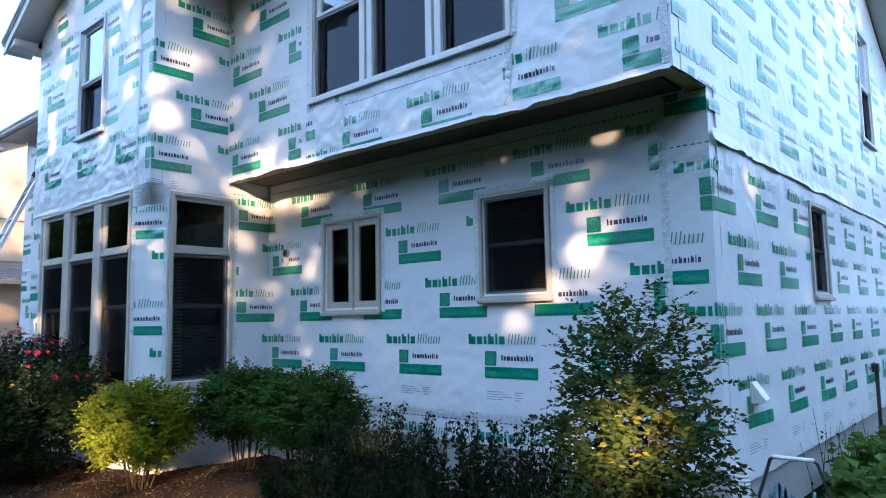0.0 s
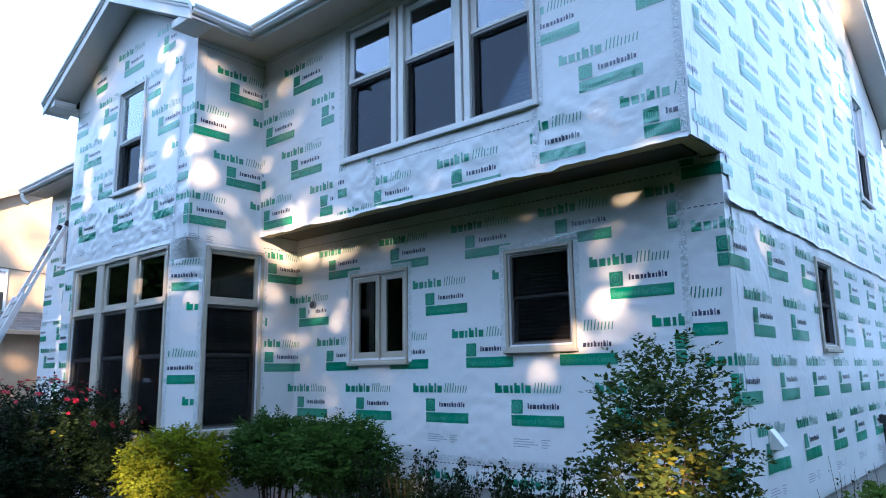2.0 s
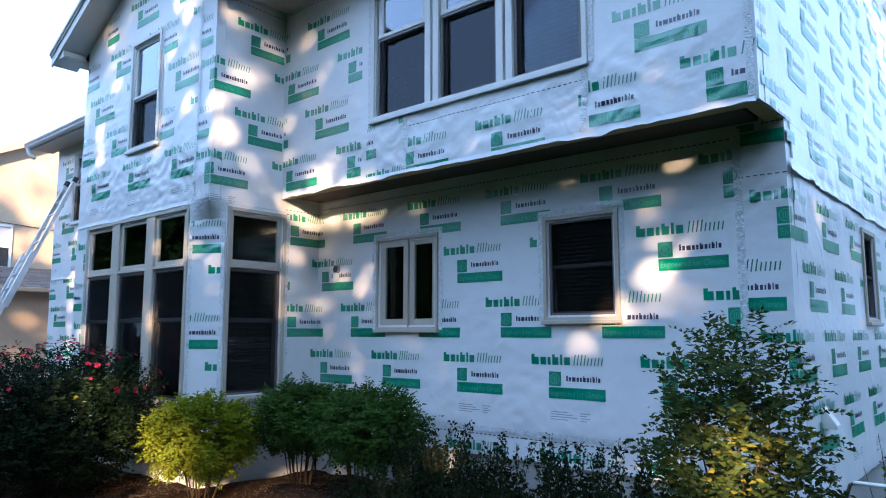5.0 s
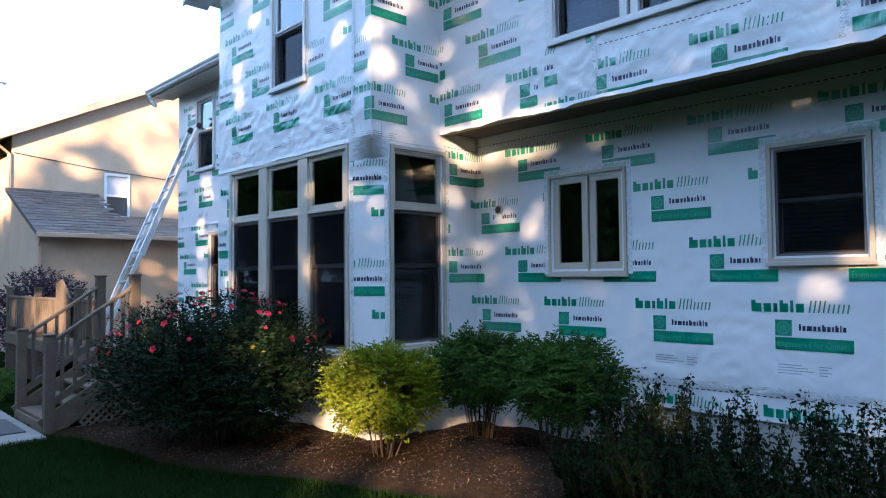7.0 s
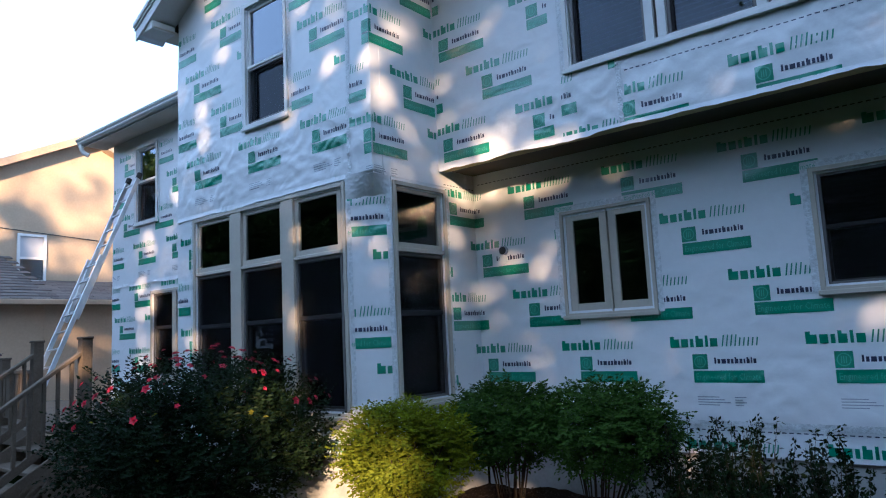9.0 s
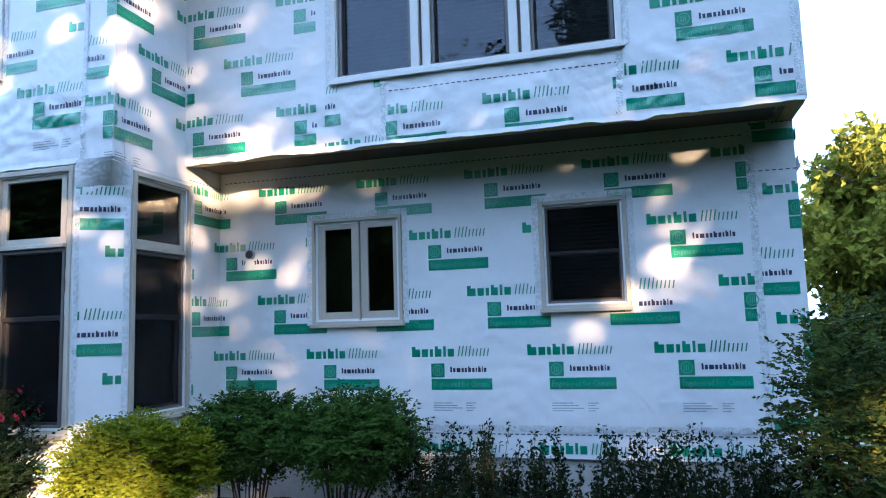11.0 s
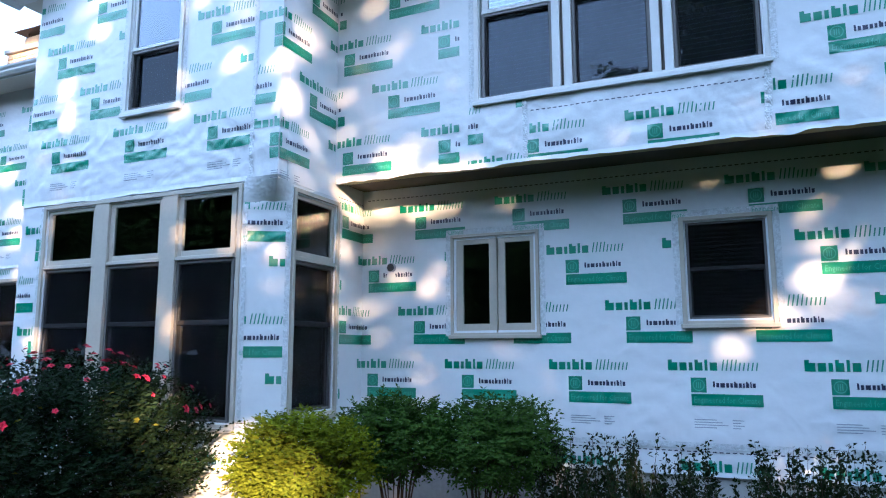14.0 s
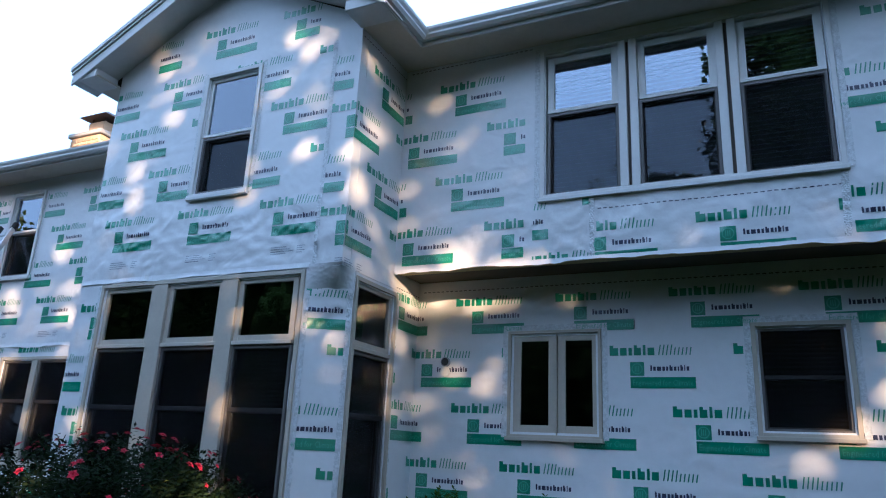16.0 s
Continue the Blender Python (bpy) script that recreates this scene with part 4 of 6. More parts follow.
def rake(name, ridge, eave, depth, up, thick_dir, label):
    """A sloped barge board with a trim strip above it and a soffit behind it."""
    bm = bmesh.new()
    a, b = Vector(ridge), Vector(eave)
    t = Vector(thick_dir)
    for d0, d1, z0, z1 in ((0, 0.025, -depth, 0.0), (-0.02, 0.0, -0.07, 0.015), (-0.04, -0.02, -0.03, 0.025)):
        vs = [bm.verts.new(p + t * d + Vector((0, 0, z))) for p in (a, b) for d, z in ((d0, z0), (d1, z0), (d1, z1), (d0, z1))]
        for f in ((0, 1, 2, 3), (7, 6, 5, 4), (0, 4, 5, 1), (1, 5, 6, 2), (2, 6, 7, 3), (3, 7, 4, 0)):
            bm.faces.new([vs[k] for k in f])
    vs = [bm.verts.new(p + t * d + Vector((0, 0, z))) for p in (a, b) for d, z in ((0.026, -depth + 0.03), (up, -depth + 0.03), (up, -depth + 0.05), (0.026, -depth + 0.05))]
    for f in ((0, 1, 2, 3), (7, 6, 5, 4), (0, 4, 5, 1), (1, 5, 6, 2), (2, 6, 7, 3), (3, 7, 4, 0)):
        bm.faces.new([vs[k] for k in f])
    return tagged(part(name, bm, FASCIA), label, "trim", kind="structure")


rake("rake_bay_west", (-9.70, 3.93, 7.47), (-12.0, 3.93, 6.30), 0.21, 0.40, (0, 1, 0), "white sloped barge board of the bay gable")
rake("rake_bay_east", (-9.70, 3.93, 7.47), (X_SIDE + 0.5, 3.93, 6.33), 0.21, 0.40, (0, 1, 0), "white sloped barge board of the bay gable")
rake("rake_east_south", (X_RIGHT + 0.36, 10.3, 8.84), (X_RIGHT + 0.36, 4.86, 6.32), 0.24, 0.36, (-1, 0, 0), "white barge board of the side gable")
rake("rake_east_north", (X_RIGHT + 0.36, 10.3, 8.84), (X_RIGHT + 0.36, 15.75, 6.32), 0.24, 0.36, (-1, 0, 0), "white barge board of the side gable")
for nm, x0, x1 in (("eave_return_west", -11.99, X_LEFT - 0.02), ("eave_return_east", X_SIDE - 0.002, X_SIDE + 0.44)):
    slab(nm, (x0, 3.958, EAVE - 0.06), (x1, 4.30, EAVE + 0.06), FASCIA, "white boxed eave return at the gable corner", "trim", 0.006)
slab("eave_return_north", (X_RIGHT + 0.01, 15.25, 5.98), (X_RIGHT + 0.34, 15.75, 6.30), FASCIA, "white boxed eave return of the side gable", "trim", 0.006)
# wing eave
slab("soffit_wing", (X_WING - 0.3, 5.34, 5.88), (X_LEFT - 0.01, 5.795, 5.90), SOFFIT, "cream soffit of the wing", "soffit")
slab("fascia_wing", (X_WING - 0.3, 5.315, 5.85), (X_LEFT - 0.01, 5.338, 6.00), FASCIA, "white fascia of the wing", "fascia")
gutter((X_WING - 0.35, 5.312, 5.88), (X_LEFT - 0.43, 5.312, 5.88), (0, -1, 0))

# open outlet at the end of the wing's gutter
spout = empty("gutter_outlet", "white metal gutter elbow with no pipe below it", "gutter")
bm = bmesh.new()
tube(bm, [(X_WING - 0.22, 5.26, 5.89), (X_WING - 0.22, 5.26, 5.80), (X_WING - 0.20, 5.29, 5.73), (X_WING - 0.14, 5.37, 5.66)], [0.042, 0.042, 0.045, 0.042], 10)
part("elbow", bm, FASCIA, spout)
bm = bmesh.new()
tube(bm, [(X_WING - 0.22, 5.26, 5.84), (X_WING - 0.22, 5.26, 5.815)], 0.05, 10)
part("collar", bm, FASCIA, spout)

# ---- ground ----
def ground_z(x, y):
    near = max(0.0, 1 - abs(y - 4.2) / 4.5) if -13 < x < 0 else 0.0
    return 0.03 * noise.noise(Vector((x * 0.25, y * 0.25, 4))) + 0.02 * near


xs = [-400, -150, -70, -40] + [k * 0.5 for k in range(-56, 37)] + [40, 70, 150, 400]
ys = [-400, -150, -70, -40] + [k * 0.5 for k in range(-40, 42)] + [40, 70, 150, 400]
gv = [(x, y, ground_z(x, y) if abs(x) < 30 and abs(y) < 30 else 0.0) for y in ys for x in xs]
nx = len(xs)
gf = [(j * nx + i, j * nx + i + 1, (j + 1) * nx + i + 1, (j + 1) * nx + i) for j in range(len(ys) - 1) for i in range(nx - 1)]
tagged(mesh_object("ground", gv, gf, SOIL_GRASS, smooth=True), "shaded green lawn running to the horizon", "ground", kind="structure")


def bed_front(x):
    """How far the mulch bed reaches from the wall."""
    return float(np.interp(x, (-11.4, -9.5, -8.3, -7.2, -6.5, -5.8, -5.0, -3.5, -0.8), (1.95, 2.35, 2.6, 3.1, 3.5, 3.75, 3.9, 3.75, 3.8))) + 0.06 * math.sin(x * 2.3) + 0.03 * math.sin(x * 5.1)


vs, fs = [], []
nxm, nym = 90, 18
for j in range(nym + 1):
    for i in range(nxm + 1):
        x = -11.4 + 10.6 * i / nxm
        back = 6.1 if x > X_SIDE - 0.1 else 4.42
        y = bed_front(x) + (back - bed_front(x)) * j / nym
        rise = min(1.0, j / 3)
        vs.append((x, y, ground_z(x, y) - 0.01 + rise * (0.07 + 0.17 * math.exp(-((x + 6.3) ** 2 / 1.1 + (y - 4.75) ** 2 / 0.5)) + 0.05 * noise.noise(Vector((x * 2.2, y * 2.2, 1))) + 0.03 * noise.noise(Vector((x * 9, y * 9, 2))))))
for j in range(nym):
    for i in range(nxm):
        a = j * (nxm + 1) + i
        fs.append((a, a + 1, a + nxm + 2, a + nxm + 1))
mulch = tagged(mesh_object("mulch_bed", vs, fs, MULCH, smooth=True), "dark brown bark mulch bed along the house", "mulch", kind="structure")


# ---- plants ----
def leaf_quads(verts, faces, p, d, up, length, width):
    """A pointed leaf with a fold along its middle, from p along d."""
    side = d.cross(up)
    if side.length < 1e-4:
        side = Vector((1, 0, 0))
    side.normalize()
    nrm = side.cross(d)
    n = len(verts)
    verts += [p, p + d * length * 0.45 + side * width / 2 + nrm * width * 0.18, p + d * length - nrm * width * 0.15, p + d * length * 0.45 - side * width / 2 + nrm * width * 0.18]
    faces += [(n, n + 1, n + 2), (n, n + 2, n + 3)]


def rnd_dir(rng, up=0.0):
    while True:
        v = Vector((rng.uniform(-1, 1), rng.uniform(-1, 1), rng.uniform(-1, 1)))
        if 0.1 < v.length < 1:
            v.normalize()
            v.z += up
            return v.normalized()


def shrub(name, base, height, radius, n_leaves, leaf, mat, label, seed, stems=9, wide=0.5, low=0.25, mat2=None, share2=0.0, where2=None, lump=0.35, squash=1.0, category="shrub", upward=0.35, group="", droop=0.35, lean=(0, 0)):
    """A shrub: several stems from the ground and a ragged crown of leafy twigs, with gaps."""
    rng = random.Random(seed)
    base = Vector(base)
    thing = empty(name, label, category, group)
    cz, hz = base.z + height * (low + 1) / 2, height * (1 - low) / 2
    mid_crown = Vector((base.x + lean[0], base.y + lean[1], cz))

    def depth(p):
        """0 in the crown's middle, 1 at its rim."""
        d = Vector(((p.x - mid_crown.x) / radius, (p.y - mid_crown.y) / (radius * squash), (p.z - cz) / hz))
        r = d.length
        rim = noise.noise(d.normalized() * 2.4 + Vector((0, seed, 0))) * 0.34 + noise.noise(d.normalized() * 6.5 + Vector((seed, 0, 3))) * 0.16 if r > 1e-3 else 0
        return r - rim

    for k in range(stems):
        bm = bmesh.new()
        a = 2 * math.pi * (k + rng.random() * 0.6) / stems
        reach = radius * rng.uniform(0.35, 0.8)
        tip = mid_crown + Vector((math.cos(a) * reach, math.sin(a) * reach * squash, hz * rng.uniform(-0.3, 0.35)))
        mid = base.lerp(tip, 0.5) + Vector((rng.uniform(-0.05, 0.05), rng.uniform(-0.05, 0.05), height * 0.02))
        root = base + Vector((math.cos(a) * 0.08, math.sin(a) * 0.08, -0.08))
        tube(bm, [root, mid, tip], [0.010, 0.008, 0.004], 5)
        for _ in range(3):
            q = mid.lerp(tip, rng.uniform(0.1, 0.9))
            e = q + rnd_dir(rng, 0.25) * radius * rng.uniform(0.2, 0.35)
            if depth(e) < 0.75:
                tube(bm, [q, e], [0.006, 0.003], 4)
        part("stem", bm, STEM, thing)
    sets = {0: ([], []), 1: ([], [])}
    made = 0
    while made < n_leaves:
        d = rnd_dir(rng)
        r = 0.2 + 0.7 * rng.random() ** 0.6
        p = mid_crown + Vector((d.x * radius * r, d.y * radius * squash * r, d.z * hz * r))
        if noise.noise(p * (3.0 / max(radius, 0.3)) + Vector((seed, 0, 0))) + rng.uniform(-0.2, 0.2) < -lump * (0.3 + 0.7 * r):
            continue
        g = (d * 0.75 + rnd_dir(rng) * 0.55 + Vector((0, 0, upward))).normalized()
        side = g.cross(Vector((0, 0, 1)))
        side = side.normalized() if side.length > 1e-3 else Vector((1, 0, 0))
        length = rng.uniform(2.6, 5.2) * leaf
        n = rng.randint(7, 13)
        slack = rng.uniform(0.84, 1.1)
        for i in range(n):
            t = (i + 0.5) / n
            q = p + g * length * t - Vector((0, 0, droop * length * t * t))
            if depth(q) > slack:
                break
            out = (g * 0.55 + side * (0.85 if i % 2 else -0.85) + rnd_dir(rng) * 0.35 - Vector((0, 0, 0.12 + 0.35 * droop * t))).normalized()
            if i == n - 1:
                out = (g - Vector((0, 0, droop))).normalized()
            which = 1 if mat2 and (rng.random() < share2 if where2 is None else where2(q, rng)) else 0
            s = leaf * rng.uniform(0.6, 1.2) * (1.1 - 0.35 * t)
            leaf_quads(*sets[which], q, out, (d * 0.8 + rnd_dir(rng) * 0.7 + Vector((0, 0, 0.45))).normalized(), s, s * wide)
            made += 1
    mesh_object("foliage", *sets[0], mat, thing)
    if sets[1][1]:
        mesh_object("turning_and_sunlit_leaves", *sets[1], mat2, thing, "yellow and rust coloured leaves")
    return thing


def wispy(name, base, height, n_stems, mat, label, seed, spread=0.45, leaf=0.05, per=26, category="shrub", group=""):
    """A loose upright perennial: thin stems that carry small leaves up to their tips."""
    rng = random.Random(seed)
    base = Vector(base)
    thing = empty(name, label, category, group)
    bm = bmesh.new()
    vs, fs = [], []
    for _ in range(n_stems):
        a, r = rng.uniform(0, 6.28), spread * math.sqrt(rng.random())
        root = base + Vector((math.cos(a) * r * 0.5, math.sin(a) * r * 0.5, -0.05))
        h = height * rng.uniform(0.55, 1.0)
        tip = base + Vector((math.cos(a) * r, math.sin(a) * r, h))
        mid = root.lerp(tip, 0.5) + Vector((rng.uniform(-0.05, 0.05), rng.uniform(-0.05, 0.05), 0.02))
        tube(bm, [root, mid, tip], [0.006, 0.004, 0.0015], 4)
        for k in range(per):
            t = rng.uniform(0.12, 1.0)
            p = root.lerp(mid, t * 2) if t < 0.5 else mid.lerp(tip, t * 2 - 1)
            s = leaf * rng.uniform(0.6, 1.3) * (1.15 - 0.5 * t)
            leaf_quads(vs, fs, p + rnd_dir(rng) * 0.03, rnd_dir(rng, 0.35), rnd_dir(rng, 0.6), s, s * 0.5)
    tagged(part("stalk", bm, STEM, thing), kind="stuff")
    mesh_object("foliage", vs, fs, mat, thing)
    return thing


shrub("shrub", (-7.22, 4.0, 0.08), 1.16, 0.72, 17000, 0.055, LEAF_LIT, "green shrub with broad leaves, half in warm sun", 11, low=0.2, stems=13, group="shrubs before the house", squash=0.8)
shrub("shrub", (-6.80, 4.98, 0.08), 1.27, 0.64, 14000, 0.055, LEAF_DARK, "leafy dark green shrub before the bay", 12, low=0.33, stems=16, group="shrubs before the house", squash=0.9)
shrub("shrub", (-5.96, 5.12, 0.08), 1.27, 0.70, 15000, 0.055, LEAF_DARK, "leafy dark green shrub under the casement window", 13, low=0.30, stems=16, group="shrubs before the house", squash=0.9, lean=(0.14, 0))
# where2 gathers the yellow leaves into a painted patch of sun
rose = shrub("rose_bush", (-9.25, 3.25, 0.05), 1.72, 1.45, 36000, 0.06, LEAF_ROSE, "large rose bush with red blooms, its leaves coloured as in deep shade", 14, low=0.0, lump=0.45, stems=16, upward=0.7, droop=0.15, mat2=LEAF_RUST_SUNLIT, where2=lambda p, rng: rng.random() < 0.001 + 0.15 * math.exp(-((p.x + 7.98) ** 2 + (p.y - 2.95) ** 2 + (p.z - 1.32) ** 2) / 0.05))
shrub("corner_shrub", (-1.88, 4.60, 0.08), 2.0, 0.60, 9500, 0.062, LEAF_CORNER, "open upright shrub at the house corner with rust leaves and a patch coloured sunlit yellow", 15, low=0.0, lump=0.45, stems=14, upward=0.6, droop=0.5, mat2=LEAF_RUST_SUNLIT, where2=lambda p, rng: rng.random() < 0.02 + 0.4 * math.exp(-((p.x + 1.58) ** 2 + (p.z - 1.22) ** 2) / 0.045))
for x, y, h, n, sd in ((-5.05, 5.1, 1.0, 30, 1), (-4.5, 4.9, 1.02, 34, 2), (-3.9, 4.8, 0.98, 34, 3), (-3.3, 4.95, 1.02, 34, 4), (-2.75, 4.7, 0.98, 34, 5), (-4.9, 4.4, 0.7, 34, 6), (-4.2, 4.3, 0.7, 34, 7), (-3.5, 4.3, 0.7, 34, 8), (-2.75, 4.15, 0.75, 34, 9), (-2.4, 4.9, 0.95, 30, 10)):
    wispy("perennial", (x, y, 0.06), h, n, LEAF_SPARSE, "loose grey-green perennial with thin upright stems, its leaves darkened as in shade", 40 + sd, 0.5, 0.06, 85, group="perennials along the wall")

# rose blooms
rng = random.Random(77)
rv, rf = [], []
for layer, (n, r, tilt) in enumerate(((5, 0.040, 0.25), (5, 0.030, 0.8), (4, 0.02, 1.25))):
    for k in range(n):
        a = 2 * math.pi * k / n + layer * 0.5
        d = Vector((math.cos(a) * math.cos(tilt), math.sin(a) * math.cos(tilt), math.sin(tilt)))
        leaf_quads(rv, rf, Vector((0, 0, 0)), d, Vector((0, 0, 1)), r * 1.5, r * 1.5)
bloom_mesh = None
for k in range(90):
    d = rnd_dir(rng)
    d.z = abs(d.z) * (1.6 if k % 3 else 0.7) + 0.3
    d.normalize()
    p = Vector((-9.25 + d.x * 1.34, 3.25 + d.y * 1.34, 0.90 + d.z * 0.84 + rng.uniform(-0.06, 0.1)))
    if bloom_mesh is None:
        ob = mesh_object("bloom", rv, rf, PETAL, rose, "bright red rose bloom")
        bloom_mesh = ob.data
    else:
        ob = new("bloom", bloom_mesh)
        ob.parent = rose
        ob["label"] = "bright red rose bloom"
    ob.matrix_local = Matrix.Translation(p) @ d.to_track_quat("Z", "Y").to_matrix().to_4x4() @ Matrix.Scale(rng.uniform(0.4, 0.78), 4)

# ---- trees that stand in the garden ----
# where the sun comes through the crowns to the house: u, v and radius on each face
SUN_LOW = [(-7.6, 3.42, 0.12), (-7.45, 3.40, 0.10), (-7.16, 3.44, 0.12), (-7.02, 3.42, 0.12), (-6.85, 3.40, 0.07), (-7.33, 2.57, 0.12), (-3.89, 3.48, 0.07), (-2.71, 3.44, 0.08), (-2.97, 2.39, 0.10), (-3.79, 1.75, 0.13), (-4.03, 1.71, 0.05), (-7.22, 1.65, 0.10), (-6.98, 2.49, 0.09), (-7.6, 2.31, 0.07), (-5.52, 1.10, 0.08), (-5.61, 1.42, 0.05), (-6.02, 1.72, 0.06), (-7.08, 1.44, 0.06), (-7.57, 3.46, 0.10), (-6.92, 3.47, 0.09), (-6.6, 3.42, 0.06), (-7.21, 3.45, 0.07), (-3.41, 2.06, 0.06), (-2.93, 1.11, 0.06)]
SUN_UPP = [(-7.73, 4.64, 0.12), (-7.43, 4.30, 0.10), (-7.69, 4.17, 0.07), (-6.9, 3.85, 0.09), (-7.04, 3.85, 0.07), (-6.86, 4.02, 0.06), (-6.94, 5.2, 0.06), (-7.13, 3.71, 0.08), (-3.46, 3.84, 0.10), (-3.34, 4.0, 0.05), (-7.34, 5.7, 0.07), (-6.32, 5.42, 0.06), (-7.2, 4.26, 0.05), (-3.08, 4.96, 0.05), (-5.17, 5.48, 0.07), (-5.21, 6.01, 0.06)]
SUN_BAY = [(-10.75, 6.29, 0.08), (-10.53, 5.55, 0.11), (-9.93, 4.73, 0.06), (-9.14, 5.48, 0.06), (-9.16, 5.1, 0.08), (-9.18, 4.7, 0.08), (-8.38, 5.47, 0.07), (-8.34, 5.7, 0.06), (-10.17, 3.26, 0.06), (-9.04, 3.03, 0.07), (-10.14, 1.84, 0.10), (-10.11, 2.5, 0.06), (-9.14, 2.07, 0.06), (-8.06, 0.92, 0.10), (-8.3, 0.85, 0.12), (-8.41, 2.83, 0.05), (-10.39, 5.73, 0.06)]
SUN_BAY_SIDE = [(5.54, 3.50, 0.12), (5.70, 3.46, 0.13), (5.84, 3.42, 0.12), (5.62, 3.36, 0.07), (5.75, 2.64, 0.10), (5.9, 2.30, 0.10), (4.44, 4.58, 0.09), (4.40, 4.75, 0.08), (4.5, 4.41, 0.07), (4.62, 4.33, 0.08), (4.71, 5.58, 0.06), (4.53, 4.91, 0.06), (4.42, 5.25, 0.07), (5.21, 1.52, 0.06), (5.44, 2.22, 0.06), (4.79, 3.21, 0.05), (5.5, 2.48, 0.05)]
SUN_WING = [(-14.24, 3.25, 0.19), (-13.8, 3.05, 0.14), (-15.07, 3.5, 0.15), (-15.09, 5.05, 0.1), (-15.37, 3.0, 0.15), (-14.05, 3.88, 0.1), (-15.86, 5.47, 0.12), (-13.94, 2.09, 0.12), (-14.78, 2.1, 0.1), (-14.21, 2.53, 0.1), (-13.2, 4.6, 0.12)]
SUN_EAST = [(6.99, 5.85, 0.09), (7.92, 5.84, 0.10), (8.71, 5.55, 0.10), (9.85, 7.19, 0.12), (11.46, 7.23, 0.12), (11.62, 6.12, 0.12), (13.0, 7.0, 0.12), (10.09, 5.04, 0.1), (12.21, 3.75, 0.12), (6.3, 2.06, 0.08), (6.57, 3.64, 0.06), (8.38, 2.64, 0.07), (13.12, 3.13, 0.12), (13.41, 2.23, 0.12), (12.6, 4.6, 0.12)]
SUN_STRIP = [(0.10, 2.86, 0.10), (0.3, 2.74, 0.10), (0.14, 2.45, 0.10), (0.34, 2.42, 0.05), (0.2, 1.95, 0.05), (0.1, 0.92, 0.10), (0.3, 0.82, 0.10)]
SUN_GARDEN = [(-6.0, 4.1, 0.06, 0.22), (-5.8, 3.8, 0.05, 0.2), (-6.4, 3.65, 0.05, 0.18), (-6.0, 3.5, 0.05, 0.12), (-6.75, 4.0, 0.06, 0.24), (-6.25, 4.25, 0.06, 0.22), (-6.5, 4.5, 0.06, 0.15), (-5.95, 4.55, 0.06, 0.14), (-6.95, 4.75, 0.15, 0.18), (-6.55, 4.9, 0.35, 0.10), (-7.45, 3.45, 0.48, 0.27), (-7.8, 3.6, 0.40, 0.22), (-7.9, 3.6, 0.88, 0.17), (-7.1, 3.4, 0.52, 0.16), (-7.6, 3.4, 0.90, 0.13), (-6.85, 3.5, 0.78, 0.10), (-7.2, 3.6, 0.95, 0.07), (-7.3, 3.3, 0.22, 0.14), (-1.66, 4.1, 1.15, 0.20), (-1.5, 4.1, 1.35, 0.10), (-14.4, 3.0, 1.4, 0.3), (-15.2, 3.0, 1.35, 0.36), (-16.0, 3.0, 1.35, 0.36), (-16.9, 3.0, 1.35, 0.34), (-17.8, 3.0, 1.3, 0.3), (-14.5, 2.97, 1.6, 0.3), (-13.4, 3.0, 1.3, 0.15), (-11.44, 2.65, 1.62, 0.08), (-13.9, 2.97, 1.6, 0.2), (-11.4, 2.95, 1.72, 0.13), (-4.65, 4.3, 0.42, 0.12), (-7.98, 2.95, 1.35, 0.10), (-10.1, 2.3, 1.3, 0.07), (-8.9, 2.1, 1.45, 0.06), (-9.6, 2.2, 1.55, 0.06), (-5.1, 4.9, 0.35, 0.14), (-5.4, 5.9, 0.45, 0.1)]
rng = random.Random(555)
SPOTS = []
for P, some in ((LOW, SUN_LOW), (UPP, SUN_UPP), (BUMP, SUN_BAY), (BSIDE, SUN_BAY_SIDE), (WING, SUN_WING), (RIGHT, SUN_EAST), (CANT, SUN_STRIP)):
    for u, v, r in some:
        SPOTS.append((*P.w(u, v), r * 0.32 if r >= 0.12 and P is not WING and P is not RIGHT else min(0.026, r * 0.25) if P is LOW else min(0.036, r * 0.32) if P in (BUMP, WING, CANT) else min(0.014, r * 0.14)))
        for _ in range(0 if P in (CANT, LOW, UPP) else 1):
            SPOTS.append((*P.w(u + rng.gauss(0, 0.22), v + rng.gauss(0, 0.19)), rng.uniform(0.003, 0.012)))
# finer flecks: how many, over which stretch of each face
for P, n, u0, u1, v0, v1 in ((BUMP, 48, -11.4, -8.2, 4.2, 6.6), (BSIDE, 12, 4.4, 5.3, 3.6, 6.1), (LOW, 16, -7.7, -6.7, 1.1, 3.3), (LOW, 16, -7.7, -5.6, 3.36, 3.48), (UPP, 10, -7.7, -6.2, 3.8, 6.0), (UPP, 8, -6.2, -2.0, 3.8, 4.3), (RIGHT, 40, 6.5, 14.5, 1.2, 7.5), (WING, 80, -16.0, -11.8, 1.2, 5.2), (BUMP, 24, -11.2, -8.3, 1.2, 3.4)):
    SPOTS += [(*P.w(rng.uniform(u0, u1), rng.uniform(v0, v1)), rng.uniform(0.003, 0.016) + (0.012 if P is WING else 0.006 if P is BUMP else 0.0)) for _ in range(n)]
SPOTS += SUN_GARDEN
